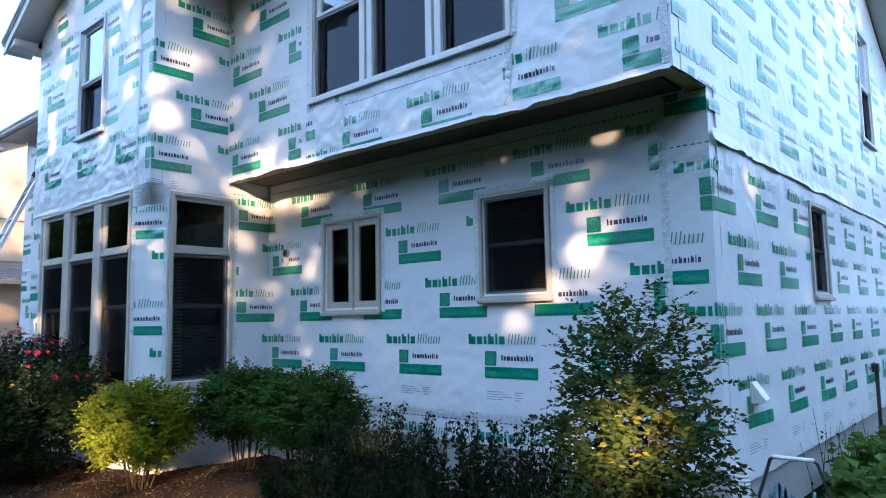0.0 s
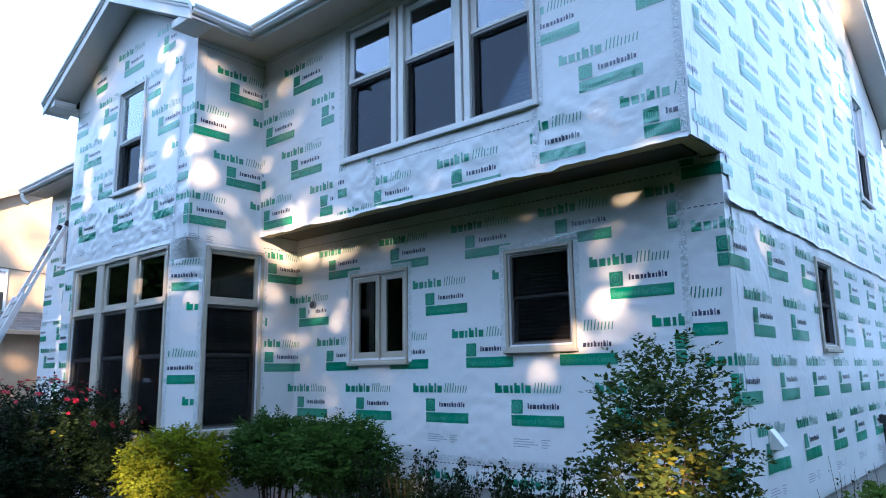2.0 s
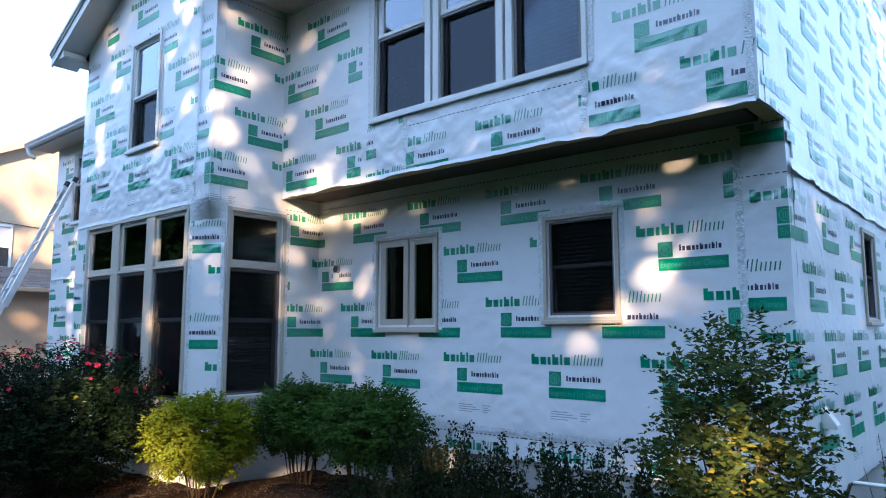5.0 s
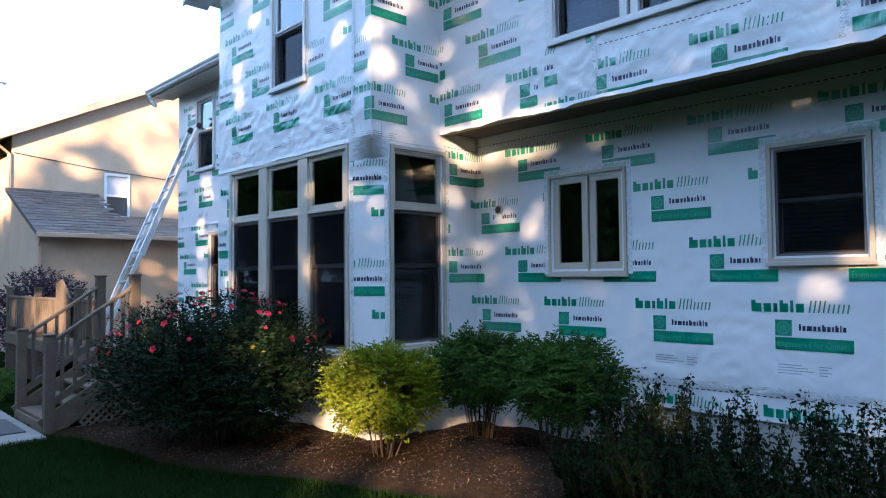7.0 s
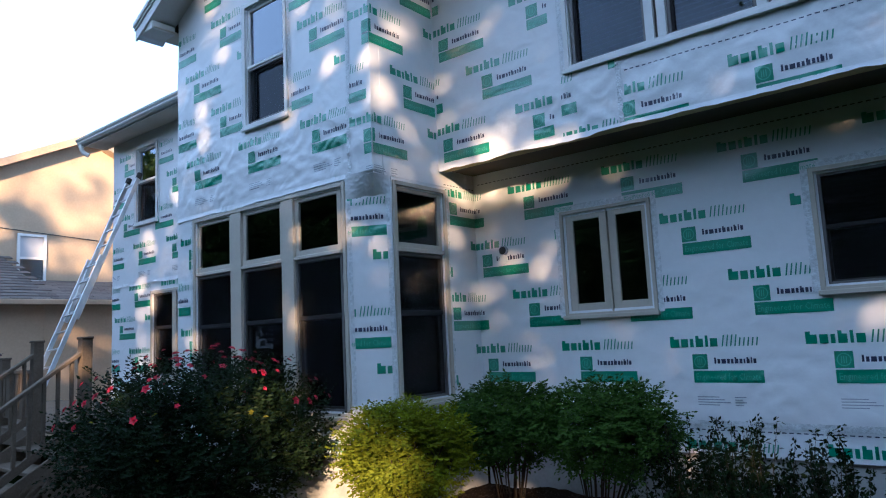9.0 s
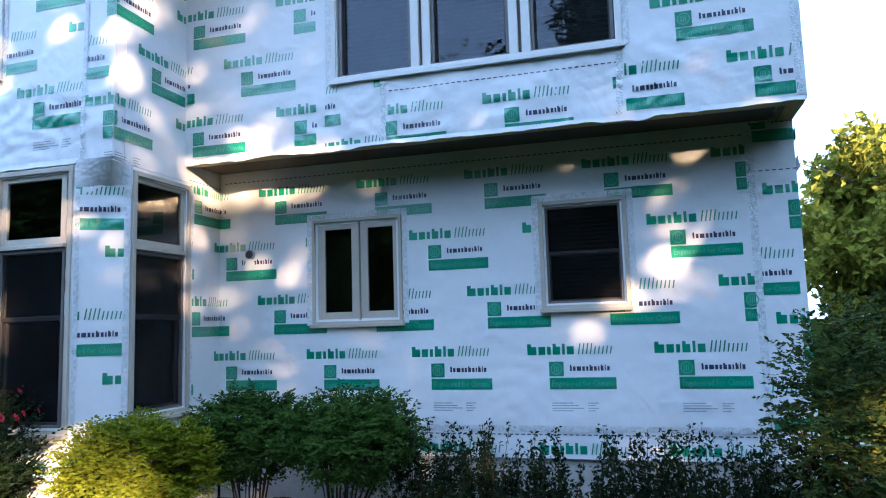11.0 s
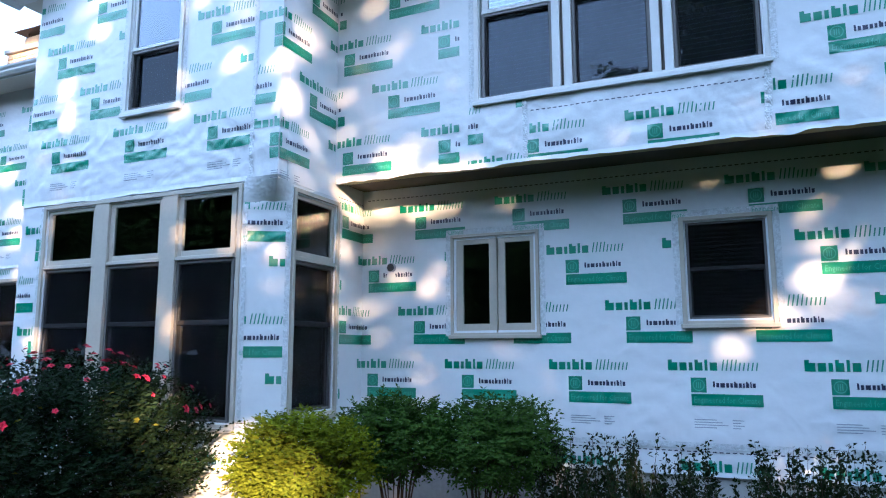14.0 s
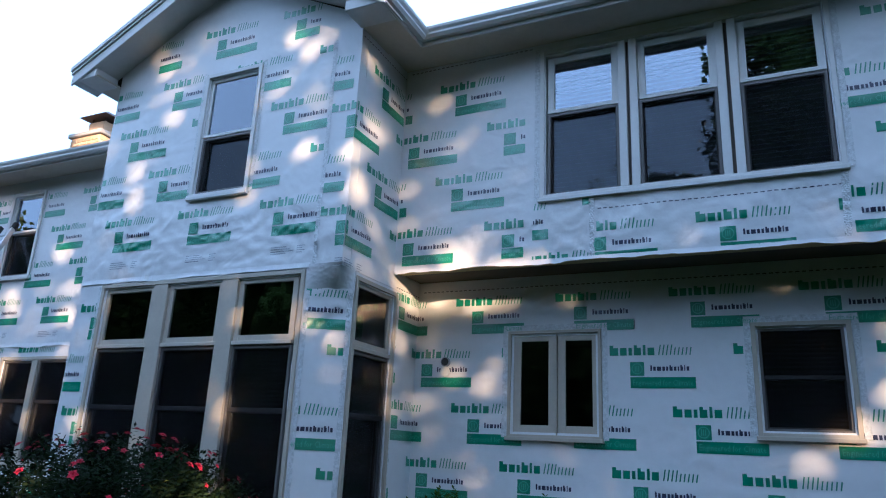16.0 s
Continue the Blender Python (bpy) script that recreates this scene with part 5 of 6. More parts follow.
# the neighbour's gable stands mostly in the sun
for k in range(95):
    y = 5.0 + 7.0 * math.sqrt(rng.random())
    SPOTS.append((-23.0, y, rng.uniform(4.3, 5.7 + min(y - 4.0, 4.0) * 0.5), rng.uniform(0.10, 0.42)))
SPOTS += [(-22.65, 3.6 + 0.45 * k, 5.6 + 0.22 * k, rng.uniform(0.12, 0.3)) for k in range(10)]
SPOTS += [(-17.0 + 0.4 * (k % 2), 7.8, 6.6 + 0.17 * k, 0.2) for k in range(9)]
SPOTS += [(-20.0, rng.uniform(4.2, 9.0), rng.uniform(0.9, 2.8), rng.uniform(0.02, 0.12)) for _ in range(22)]
SPOTS += [(rng.uniform(-22.5, -20.3), rng.uniform(4.5, 8.0), 3.7, rng.uniform(0.02, 0.12)) for _ in range(10)]


def across(p):
    """A place's two coordinates square to the sun's rays."""
    a = Vector((-SUN_TO.y, SUN_TO.x, 0)).normalized()
    return p.dot(a), p.dot(SUN_TO.cross(a))


CELL = 0.6
GAPS = {}
for *p, r in SPOTS:
    a, b = across(Vector(p))
    for i in range(math.floor((a - r - 0.25) / CELL), math.floor((a + r + 0.25) / CELL) + 1):
        for j in range(math.floor((b - r - 0.25) / CELL), math.floor((b + r + 0.25) / CELL) + 1):
            GAPS.setdefault((i, j), []).append((a, b, r))


def in_gap(p, q, half):
    """The size of the gap that a leaf from p to q would close, or nothing."""
    (u0, v0), (u1, v1) = across(p), across(q)
    du, dv = u1 - u0, v1 - v0
    n = du * du + dv * dv + 1e-9
    for a, b, r in GAPS.get((math.floor((u0 + u1) / 2 / CELL), math.floor((v0 + v1) / 2 / CELL)), ()):
        t = min(1, max(0, ((a - u0) * du + (b - v0) * dv) / n))
        if (u0 + du * t - a) ** 2 + (v0 + dv * t - b) ** 2 < (r + half) ** 2:
            return r
    return 0.0


def shut(a, b, half):
    """How much of the gaps a limb from a to b would close."""
    return sum(in_gap(a.lerp(b, k / 40), a.lerp(b, (k + 1) / 40), half) for k in range(40))


def tree(base, height, spread, crown_low, n_clumps, label, seed, mat=LEAF_TREE, leaf=0.24, gaps=True, category="tree", group="garden trees"):
    """A tree with a tapered trunk, limbs and a crown of small leaf sprays."""
    rng = random.Random(seed)
    base = Vector(base)
    thing = empty("tree", label, category, group)
    bm = bmesh.new()
    lean = Vector((rng.uniform(-0.5, 0.5), rng.uniform(-0.5, 0.5), height * 0.9))
    r0 = height * 0.022
    heart = base.copy()
    if gaps:
        # the trunk stands where it closes the fewest gaps
        side = Vector((-SUN_TO.y, SUN_TO.x, 0)).normalized()
        base = base + side * min((0.0, 0.3, -0.3, 0.6, -0.6, 0.9, -0.9, 1.2, -1.2), key=lambda o: (shut(base + side * o, base + side * o + lean, r0 * 0.8), abs(o)))
    top = base + lean
    tube(bm, [base - Vector((0, 0, 0.2)), base.lerp(top, 0.3), base.lerp(top, 0.65), top], [r0 * 1.3, r0, r0 * 0.6, 0.03], 9)
    for k in range(12):
        q = base.lerp(top, 0.25 + 0.6 * k / 12)
        a = k * 2.4 + rng.random()
        reach = spread * rng.uniform(0.55, 0.95)
        e = q + Vector((math.cos(a) * reach, math.sin(a) * reach, height * rng.uniform(0.05, 0.2)))
        if gaps and shut(q.lerp(e, 0.1), e, 0.05):
            continue
        tube(bm, [q, q.lerp(e, 0.5) + Vector((0, 0, 0.25)), e], [r0 * 0.42, r0 * 0.25, 0.015], 6)
    part("trunk", bm, BARK, thing)
    vs, fs = [], []
    cz, hz = base.z + (crown_low + height) / 2, (height - crown_low) / 2
    made = 0
    while made < n_clumps:
        d = rnd_dir(rng)
        r = rng.random() ** 0.4
        p = Vector((heart.x + d.x * spread * r, heart.y + d.y * spread * r, cz + d.z * hz * r))
        if r > 0.8 + 0.35 * noise.noise(d * 2.6 + Vector((seed, 0, 0))):
            continue
        if noise.noise(p * 0.55 + Vector((0, 0, seed))) < -0.28:
            continue
        made += 1
        for _ in range(3):
            s = leaf * rng.uniform(0.7, 1.25)
            q, d2 = p + rnd_dir(rng) * leaf * 0.5, rnd_dir(rng)
            gap = in_gap(q, q + d2 * s, s * 0.19) if gaps else 0.0
            if gap and rng.random() > (0.06 if gap < 0.06 else 0.03):
                continue
            leaf_quads(vs, fs, q, d2, rnd_dir(rng, 0.3), s, s * 0.7)
    mesh_object("crown", vs, fs, mat, thing)
    return thing


SIDE = Vector((-SUN_TO.y, SUN_TO.x, 0)).normalized()
HOUSE = Vector((-6.5, 5.0, 0))
flat = Vector((SUN_TO.x, SUN_TO.y, 0)).normalized()
for k, (along, away, h, sp, low, n) in enumerate(((-10.2, 16, 12.5, 3.0, 2.0, 5600), (-3.6, 15, 13.6, 3.2, 2.0, 12500), (0.8, 16, 13.8, 3.2, 2.0, 12500), (5.2, 15, 13.2, 3.1, 2.0, 12000), (9.6, 16, 13.4, 3.2, 2.0, 10500), (-6.0, 25, 9.5, 3.4, 0.2, 5200), (1.0, 26, 10.0, 3.4, 0.2, 5600), (4.2, 25, 9.5, 3.4, 0.2, 5600), (8.0, 26, 10.0, 3.4, 0.2, 5600), (12.5, 25, 9.5, 3.4, 0.2, 5200), (-10.8, 25, 14.5, 3.2, 0.2, 5000), (-15.5, 26, 13.5, 3.2, 0.2, 4200), (-10.9, 18.5, 16.0, 3.0, 3.0, 6200))):
    c = HOUSE + flat * away + SIDE * along
    tree((c.x, c.y, 0), h, sp, low, n, "tall leafy shade tree in the garden", 100 + k, leaf=0.24 if k < 5 else 0.34)
# added out of view: its crown stops sun leaking onto the bay's corner
c = HOUSE + flat * 20 + SIDE * -1.55
tree((c.x, c.y, 0), 7.3, 1.0, 5.2, 1500, "small unseen tree added to keep sun off the bay corner", 119, leaf=0.26)
tree((-7.0, -10.6, 0), 12.4, 3.3, 2.5, 6500, "leafy shade tree in the garden", 118, leaf=0.26)
tree((-2.9, -10.2, 0), 18.5, 3.4, 5.0, 9500, "tall leafy shade tree in the garden", 117, leaf=0.26)
for k, (x, y, h, sp) in enumerate(((-6.5, -21, 12.5, 3.8), (-11, -20, 11.5, 3.8), (-15.5, -19, 12.5, 3.8), (-20, -17.5, 12.0, 3.9), (-24.5, -15.5, 13.0, 4.0), (-29, -13, 12.5, 4.1), (-33, -9.5, 12.5, 4.1), (-36.5, -5.5, 12.0, 4.1), (-39, -1, 11.0, 4.0))):
    tree((x, y, 0), h, sp, 0.0, 6200, "leafy tree at the end of the garden", 120 + k, leaf=0.42, gaps=False)
for k, (x, y, h, sp) in enumerate(((4.2, 24, 8.4, 3.3), (-1.5, 31, 8.6, 3.4), (10.5, 29, 9.0, 3.6))):
    tree((x, y, 0), h, sp, 0.3, 5200, "sunlit yellow-green tree behind the house", 130 + k, mat=LEAF_FAR, leaf=0.3, gaps=False)


# trees added out of view to hold eastern light off the side wall
for k, (x, y, h, sp) in enumerate(((9.5, 3.5, 9.0, 3.0), (10.5, 8.2, 10.0, 3.2), (11.0, 13.0, 9.5, 3.2), (11.5, 18.0, 8.5, 3.0))):
    tree((x, y, 0), h, sp, 0.4, 4200, "unseen leafy tree added to shade the east wall", 140 + k, leaf=0.34)


# ---- deck and stairs ----
deck = empty("deck", "weathered grey wooden deck with steps and railings", "deck")
DZ = 0.85


def post(x, y, z0, z1, parent, s=0.10):
    bm = bmesh.new()
    box(bm, (x - s / 2, y - s / 2, z0), (x + s / 2, y + s / 2, z1 - 0.03), 0.006)
    box(bm, (x - s / 2 - 0.012, y - s / 2 - 0.012, z1 - 0.03), (x + s / 2 + 0.012, y + s / 2 + 0.012, z1), 0.008)
    return part("post", bm, DECKWOOD, parent)


def member(name, a, b, w, h, parent, bevel=0.006):
    bm = bmesh.new()
    beam(bm, a, b, w, h, bevel=bevel)
    return part(name, bm, DECKWOOD, parent)


k = 0
y = 3.04
while y < 5.70:
    member("deck_board", (-18.75, y + 0.068, DZ - 0.015), (-11.62, y + 0.068, DZ - 0.015), 0.136, 0.03, deck, 0.004)
    y += 0.142
member("rim_joist", (-18.75, 3.02, DZ - 0.12), (-12.78, 3.02, DZ - 0.12), 0.04, 0.22, deck)
member("rim_joist", (-18.73, 3.045, DZ - 0.12), (-18.73, 5.7, DZ - 0.12), 0.04, 0.22, deck)
SX0, SX1 = -12.72, -11.33
rises, run0, run1 = 5, 2.0, 3.02
for n in range(rises - 1):
    y0 = run0 + (run1 - run0) * n / (rises - 1)
    z = DZ * (n + 1) / rises
    member("tread", ((SX0 + SX1) / 2, y0 - 0.02, z - 0.02), ((SX0 + SX1) / 2, y0 + 0.30, z - 0.02), SX1 - SX0 - 0.1, 0.04, deck)
for x in (SX0 + 0.02, SX1 - 0.02):
    member("stringer", (x, run0 - 0.05, 0.06), (x, run1, DZ - 0.14), 0.04, 0.28, deck)
member("riser_board", (SX0, run0 - 0.06, 0.075), (SX1, run0 - 0.06, 0.075), 0.03, 0.15, deck)
for x in (SX0, SX1):
    post(x, run0, 0.0, 1.24, deck, 0.12)
    post(x, run1, 0.0, 1.98, deck, 0.12)
    member("handrail", (x, run0, 1.12), (x, run1 + 0.02, 1.84), 0.09, 0.04, deck)
    member("lower_rail", (x, run0, 0.36), (x, run1, 1.05), 0.04, 0.09, deck)
    for n in range(1, 7):
        t = n / 7
        yy = run0 + (run1 - run0) * t
        member("baluster", (x, yy, 0.36 + 0.69 * t), (x, yy, 1.12 + 0.72 * t), 0.038, 0.038, deck, 0.003)
# railing of upright boards along the deck's edge
for x in (-18.7, -16.45, -14.0):
    post(x, 3.08, 0.0, 1.78, deck, 0.11)
member("top_rail", (-18.7, 3.08, 1.58), (-12.78, 3.08, 1.58), 0.09, 0.05, deck)
member("bottom_rail", (-18.7, 3.08, 1.0), (-12.78, 3.08, 1.0), 0.04, 0.09, deck)
x = -18.58
while x < -12.85:
    member("rail_board", (x, 3.06, 0.98), (x, 3.06, 1.58), 0.125, 0.022, deck, 0.003)
    x += 0.16
# board with a pointed top that leans on the railing
bm = bmesh.new()
vs = [(-14.92, 3.0, 1.0), (-14.12, 3.0, 1.0), (-14.08, 3.0, 1.62), (-14.55, 3.0, 1.93), (-14.86, 3.0, 1.86)]
f = bm.faces.new([bm.verts.new(v) for v in vs])
ex = bmesh.ops.extrude_face_region(bm, geom=[f])
bmesh.ops.translate(bm, vec=(0, -0.03, 0), verts=[v for v in ex["geom"] if isinstance(v, bmesh.types.BMVert)])
part("cut_board", bm, DECKWOOD, deck)


def lattice(P, u0, u1, v0, v1, parent):
    """Crossed laths within a rectangle."""
    step = 0.10
    for sgn in (1, -1):
        c = -3.0
        while c < 3.0:
            pts = []
            for t in np.linspace(0, 1, 2):
                pts.append((u0 + (u1 - u0) * t, v0 + c + sgn * (u0 + (u1 - u0) * t - u0)))
            (ua, va), (ub, vb) = pts
            # keep the part within the height
            ts = sorted([max(0, min(1, (v0 - va) / (vb - va))), max(0, min(1, (v1 - va) / (vb - va)))])
            if ts[1] - ts[0] > 0.02:
                p, q = [(ua + (ub - ua) * t, va + (vb - va) * t) for t in ts]
                bm = bmesh.new()
                beam(bm, P.w(*p, 0.006 * sgn), P.w(*q, 0.006 * sgn), 0.010, 0.034, up=(0, 0, 1))
                part("lath", bm, DECKWOOD, parent)
            c += step


lattice(Plane("x", SX1 + 0.03, 1, 0), 2.35, 3.35, 0.02, 0.42, deck)
lattice(Plane("y", 3.03, -1, 0), -18.7, -12.75, 0.05, 0.62, deck)
member("lattice_rail", (SX1 + 0.03, 2.3, 0.03), (SX1 + 0.03, 3.4, 0.03), 0.03, 0.06, deck)

# concrete walk and mat at the foot of the steps
slab("walkway", (-16.0, 0.6, -0.05), (-11.05, 1.92, 0.035), WALK, "grey concrete walk before the steps", "walkway", 0.01)
mat = empty("doormat", "dark rubber mat on the concrete walk", "mat")
bm = bmesh.new()
box(bm, (-12.6, 1.3, 0.036), (-11.5, 1.8, 0.05), 0.004)
part("mat", bm, RUBBER, mat)

# ---- extension ladder ----
ladder = empty("extension_ladder", "aluminium extension ladder leaning on the wrapped wing", "ladder")
foot, head = Vector((-15.05, 3.78, DZ)), Vector((-15.55, 5.69, 5.02))
lay = (head - foot)
across_l = Vector((1, 0, 0)) - lay.normalized() * lay.normalized().x
across_l.normalize()
outw = lay.normalized().cross(across_l)
if outw.y > 0:
    outw = -outw
for sect, (t0, t1, off_, wid) in enumerate(((0.0, 0.62, 0.05, 0.44), (0.36, 1.0, 0.0, 0.38))):
    a, b = foot + lay * t0 + outw * off_, foot + lay * t1 + outw * off_
    for s in (-1, 1):
        bm = bmesh.new()
        beam(bm, a + across_l * s * wid / 2, b + across_l * s * wid / 2, 0.028, 0.075, up=outw, bevel=0.004)
        part("rail", bm, ALU, ladder)
        bm = bmesh.new()
        if sect:
            tube(bm, [b + across_l * s * wid / 2 - lay.normalized() * 0.05, b + across_l * s * wid / 2 + lay.normalized() * 0.06], 0.05, 10)
            part("end_cap", bm, RUBBER, ladder, "black rubber end mitt")
        else:
            box(bm, a + across_l * s * wid / 2 - Vector((0.03, 0.05, 0.0)), a + across_l * s * wid / 2 + Vector((0.03, 0.05, 0.03)), 0.004)
            part("foot", bm, RUBBER, ladder, "rubber foot")
    n = int((b - a).length / 0.3)
    for k in range(1, n + 1):
        p = a + (b - a) * (k - 0.5) / n
        bm = bmesh.new()
        tube(bm, [p - across_l * wid / 2, p + across_l * wid / 2], 0.017, 8)
        part("rung", bm, ALU, ladder)

# ---- neighbouring house ----
nb = empty("neighbour_house", "tan stucco house with brown shingle roofs in warm sun", "house")
NX, NY, EX = -23.0, 3.95, -20.0


def prism(bm, outline, axis, lo, hi):
    """An upright outline (a, z) drawn out along the other axis."""
    def put(a, z, t):
        return (t, a, z) if axis == "x" else (a, t, z)
    v0 = [bm.verts.new(put(a, z, lo)) for a, z in outline]
    v1 = [bm.verts.new(put(a, z, hi)) for a, z in outline]
    n = len(outline)
    bm.faces.new(v0)
    bm.faces.new(v1[::-1])
    for k in range(n):
        bm.faces.new((v0[k], v0[(k + 1) % n], v1[(k + 1) % n], v1[k]))


bm = bmesh.new()
prism(bm, [(3.95, -0.2), (3.95, 5.79), (8.05, 7.812), (12.15, 5.79), (12.15, -0.2)], "x", -31.0, NX)
part("gable_wall", bm, STUCCO, nb)
bm = bmesh.new()
prism(bm, [(NX, -0.2), (NX, 4.28), (EX, 3.0), (EX, -0.2)], "y", NY + 0.004, 5.85)
prism(bm, [(NX, -0.2), (NX, 3.64), (EX, 2.98), (EX, -0.2)], "y", 5.855, 13.0)
part("wing_wall", bm, STUCCO, nb)
for s, nm in ((-1, "south"), (1, "north")):
    bm = bmesh.new()
    prism(bm, [(8.05, 7.98), (8.05 + s * 4.75, 5.64), (8.05 + s * 4.75, 5.50), (8.05, 7.84)], "x", -31.3, NX + 0.32)
    part("roof", bm, SHINGLE_PLAIN, nb)
    bm = bmesh.new()
    prism(bm, [(8.05, 8.02), (8.05 + s * 4.80, 5.66), (8.05 + s * 4.80, 5.45), (8.05, 7.80)], "x", NX + 0.325, NX + 0.375)
    part("barge_board", bm, STUCCO, nb)
    bm = bmesh.new()
    prism(bm, [(8.05, 7.835), (8.05 + s * 4.74, 5.495), (8.05 + s * 4.74, 5.475), (8.05, 7.815)], "x", NX + 0.003, NX + 0.322)
    part("rake_soffit", bm, STUCCO, nb)
for k in range(16):
    t0, t1 = k / 16, (k + 1) / 16
    xa, xb = EX + 0.28 - 3.28 * t0, EX + 0.28 - 3.28 * t1
    yy = NY - 0.12
    row = 0
    while yy < 9.8:
        w = 0.42
        za = 3.02 + (1.36 if yy < 5.75 else 0.72) * t0
        if k == 0 and row == 0:
            sh = mesh_object("shingle", [(0, 0.004, 0.035), (0, w - 0.004, 0.035), (-0.22, w - 0.004, 0.105), (-0.22, 0.004, 0.105), (0, 0.004, 0.012), (0, w - 0.004, 0.012), (-0.22, w - 0.004, 0.082), (-0.22, 0.004, 0.082)], [(0, 1, 2, 3), (0, 4, 5, 1), (1, 5, 6, 2), (3, 7, 4, 0)], SHINGLE, nb)
            shingle_mesh = sh.data
            sh.location = (xa, yy, za)
        else:
            sh = new("shingle", shingle_mesh)
            sh.parent = nb
            sh.location = (xa, yy + (0.21 if k % 2 else 0), za + (0.004 if row % 2 else 0))
        yy += w
        row += 1
bm = bmesh.new()
prism(bm, [(NX + 0.002, 4.40), (EX + 0.28, 3.04), (EX + 0.28, 2.93), (NX + 0.002, 4.29)], "y", NY - 0.14, 5.9)
prism(bm, [(NX + 0.002, 3.76), (EX + 0.28, 3.04), (EX + 0.28, 2.93), (NX + 0.002, 3.65)], "y", 5.9, 13.0)
part("wing_roof", bm, SHINGLE_PLAIN, nb)
bm = bmesh.new()
box(bm, (EX + 0.285, NY - 0.16, 2.92), (EX + 0.39, 13.0, 3.04), 0.012)
part("gutter", bm, STUCCO, nb)
bm = bmesh.new()
tube(bm, [(EX + 0.3, NY - 0.06, 2.92), (EX + 0.1, NY - 0.05, 2.72), (EX + 0.05, NY - 0.05, 0.0)], 0.04, 8)
part("downspout", bm, STUCCO, nb)
bm = bmesh.new()
tube(bm, [(NX + 0.25, 3.5, 5.55), (NX + 0.06, 3.88, 5.3), (NX + 0.06, 3.88, 4.4)], 0.04, 8)
part("downspout", bm, STUCCO, nb)
NP = Plane("x", NX, 1, 0)
for (u0, u1, v0, v1) in ((6.28, 7.0, 3.72, 5.02), (9.2, 9.8, 4.1, 5.0)):
    wf = bmesh.new()
    pane_frame(wf, NP, u0, u1, v0, v1, 0.07, 0.004, 0.05)
    wnd = part("window", wf, TRIM_WHITE, nb, "white framed window")
    bm = bmesh.new()
    pbox(bm, NP, u0 + 0.07, u1 - 0.07, (v0 + v1) / 2 - 0.03, (v0 + v1) / 2 + 0.03, 0.004, 0.045, 0.003)
    part("meeting_rail", bm, TRIM_WHITE, wnd)
    bm = bmesh.new()
    pbox(bm, NP, u0 + 0.07, u1 - 0.07, v0 + 0.07, v1 - 0.07, 0.003, 0.012)
    part("blind", bm, BLIND_PALE, wnd)
    bm = bmesh.new()
    pbox(bm, NP, u0 + 0.07, u1 - 0.07, v0 + 0.07, (v0 + v1) / 2 - 0.03, 0.02, 0.024)
    part("pane", bm, GLASS, wnd)
NS = Plane("y", NY, -1, 0)
wf = bmesh.new()
pane_frame(wf, NS, -25.6, -25.0, 3.9, 5.1, 0.07, 0.004, 0.05)
wnd = part("window", wf, TRIM_WHITE, nb, "white framed window")
bm = bmesh.new()
pbox(bm, NS, -25.53, -25.07, 3.97, 5.03, 0.003, 0.012)
part("pane", bm, BLIND_PALE, wnd)
bm = bmesh.new()
box(bm, (-26.9, 3.97, 5.0), (-26.0, 4.62, 7.55), 0.02)
chn = part("chimney", bm, STUCCO, nb)
bm = bmesh.new()
tube(bm, [(-26.4, 4.3, 7.53), (-26.4, 4.3, 8.0)], 0.11, 12)
tube(bm, [(-26.4, 4.3, 8.0), (-26.4, 4.3, 8.14)], 0.2, 12)
part("flue_pipe", bm, ALU, chn)

# cable that runs along the neighbour's wall
bm = bmesh.new()
tube(bm, [(NX + 0.03, 4.0, 5.35), (NX + 0.03, 6.0, 5.12), (NX + 0.03, 8.6, 4.95)], 0.012, 5)
part("cable", bm, BLACK, nb)

# ---- chimney of the house ----
chimney = empty("chimney", "tan brick chimney with a rusty metal cap", "chimney")
bm = bmesh.new()
box(bm, (-17.52, 7.82, 0.0), (-16.62, 8.62, 7.92), 0.01)
part("stack", bm, BRICK_TAN, chimney)
zb, row, brick_mesh = 6.1, 0, None
while zb < 7.86:
    for side in (0, 1):
        s0 = 0.0 - (0.11 if row % 2 else 0)
        length = 0.90 if side == 0 else 0.80
        while s0 < length - 0.02:
            a, b = max(s0, 0), min(s0 + 0.21, length)
            loc = (-17.52 + (a + b) / 2, 7.815, zb) if side == 0 else (-16.615, 7.82 + (a + b) / 2, zb)
            if brick_mesh is None:
                bm = bmesh.new()
                box(bm, (-0.10, -0.012, -0.03), (0.10, 0.012, 0.03), 0.004)
                ob = part("brick", bm, BRICK_TAN, chimney)
                brick_mesh = ob.data
            else:
                ob = new("brick", brick_mesh)
                ob.parent = chimney
            ob.matrix_local = pose(*loc, 0, 0, 90 * side) @ Matrix.Diagonal(((b - a - 0.01) / 0.20, 1, 1, 1))
            s0 += 0.22
    zb += 0.072
    row += 1
bm = bmesh.new()
box(bm, (-17.58, 7.76, 7.92), (-16.56, 8.68, 8.02), 0.015)
part("crown", bm, CONCRETE, chimney)
bm = bmesh.new()
box(bm, (-17.3, 8.0, 8.02), (-16.8, 8.44, 8.34), 0.01)
part("flue", bm, BRICK_TAN, chimney)
bm = bmesh.new()
vs = [bm.verts.new(v) for v in ((-17.42, 7.82, 8.42), (-16.6, 7.82, 8.42), (-16.6, 8.62, 8.42), (-17.42, 8.62, 8.42), (-17.12, 8.1, 8.62), (-16.9, 8.1, 8.62), (-16.9, 8.34, 8.62), (-17.12, 8.34, 8.62))]
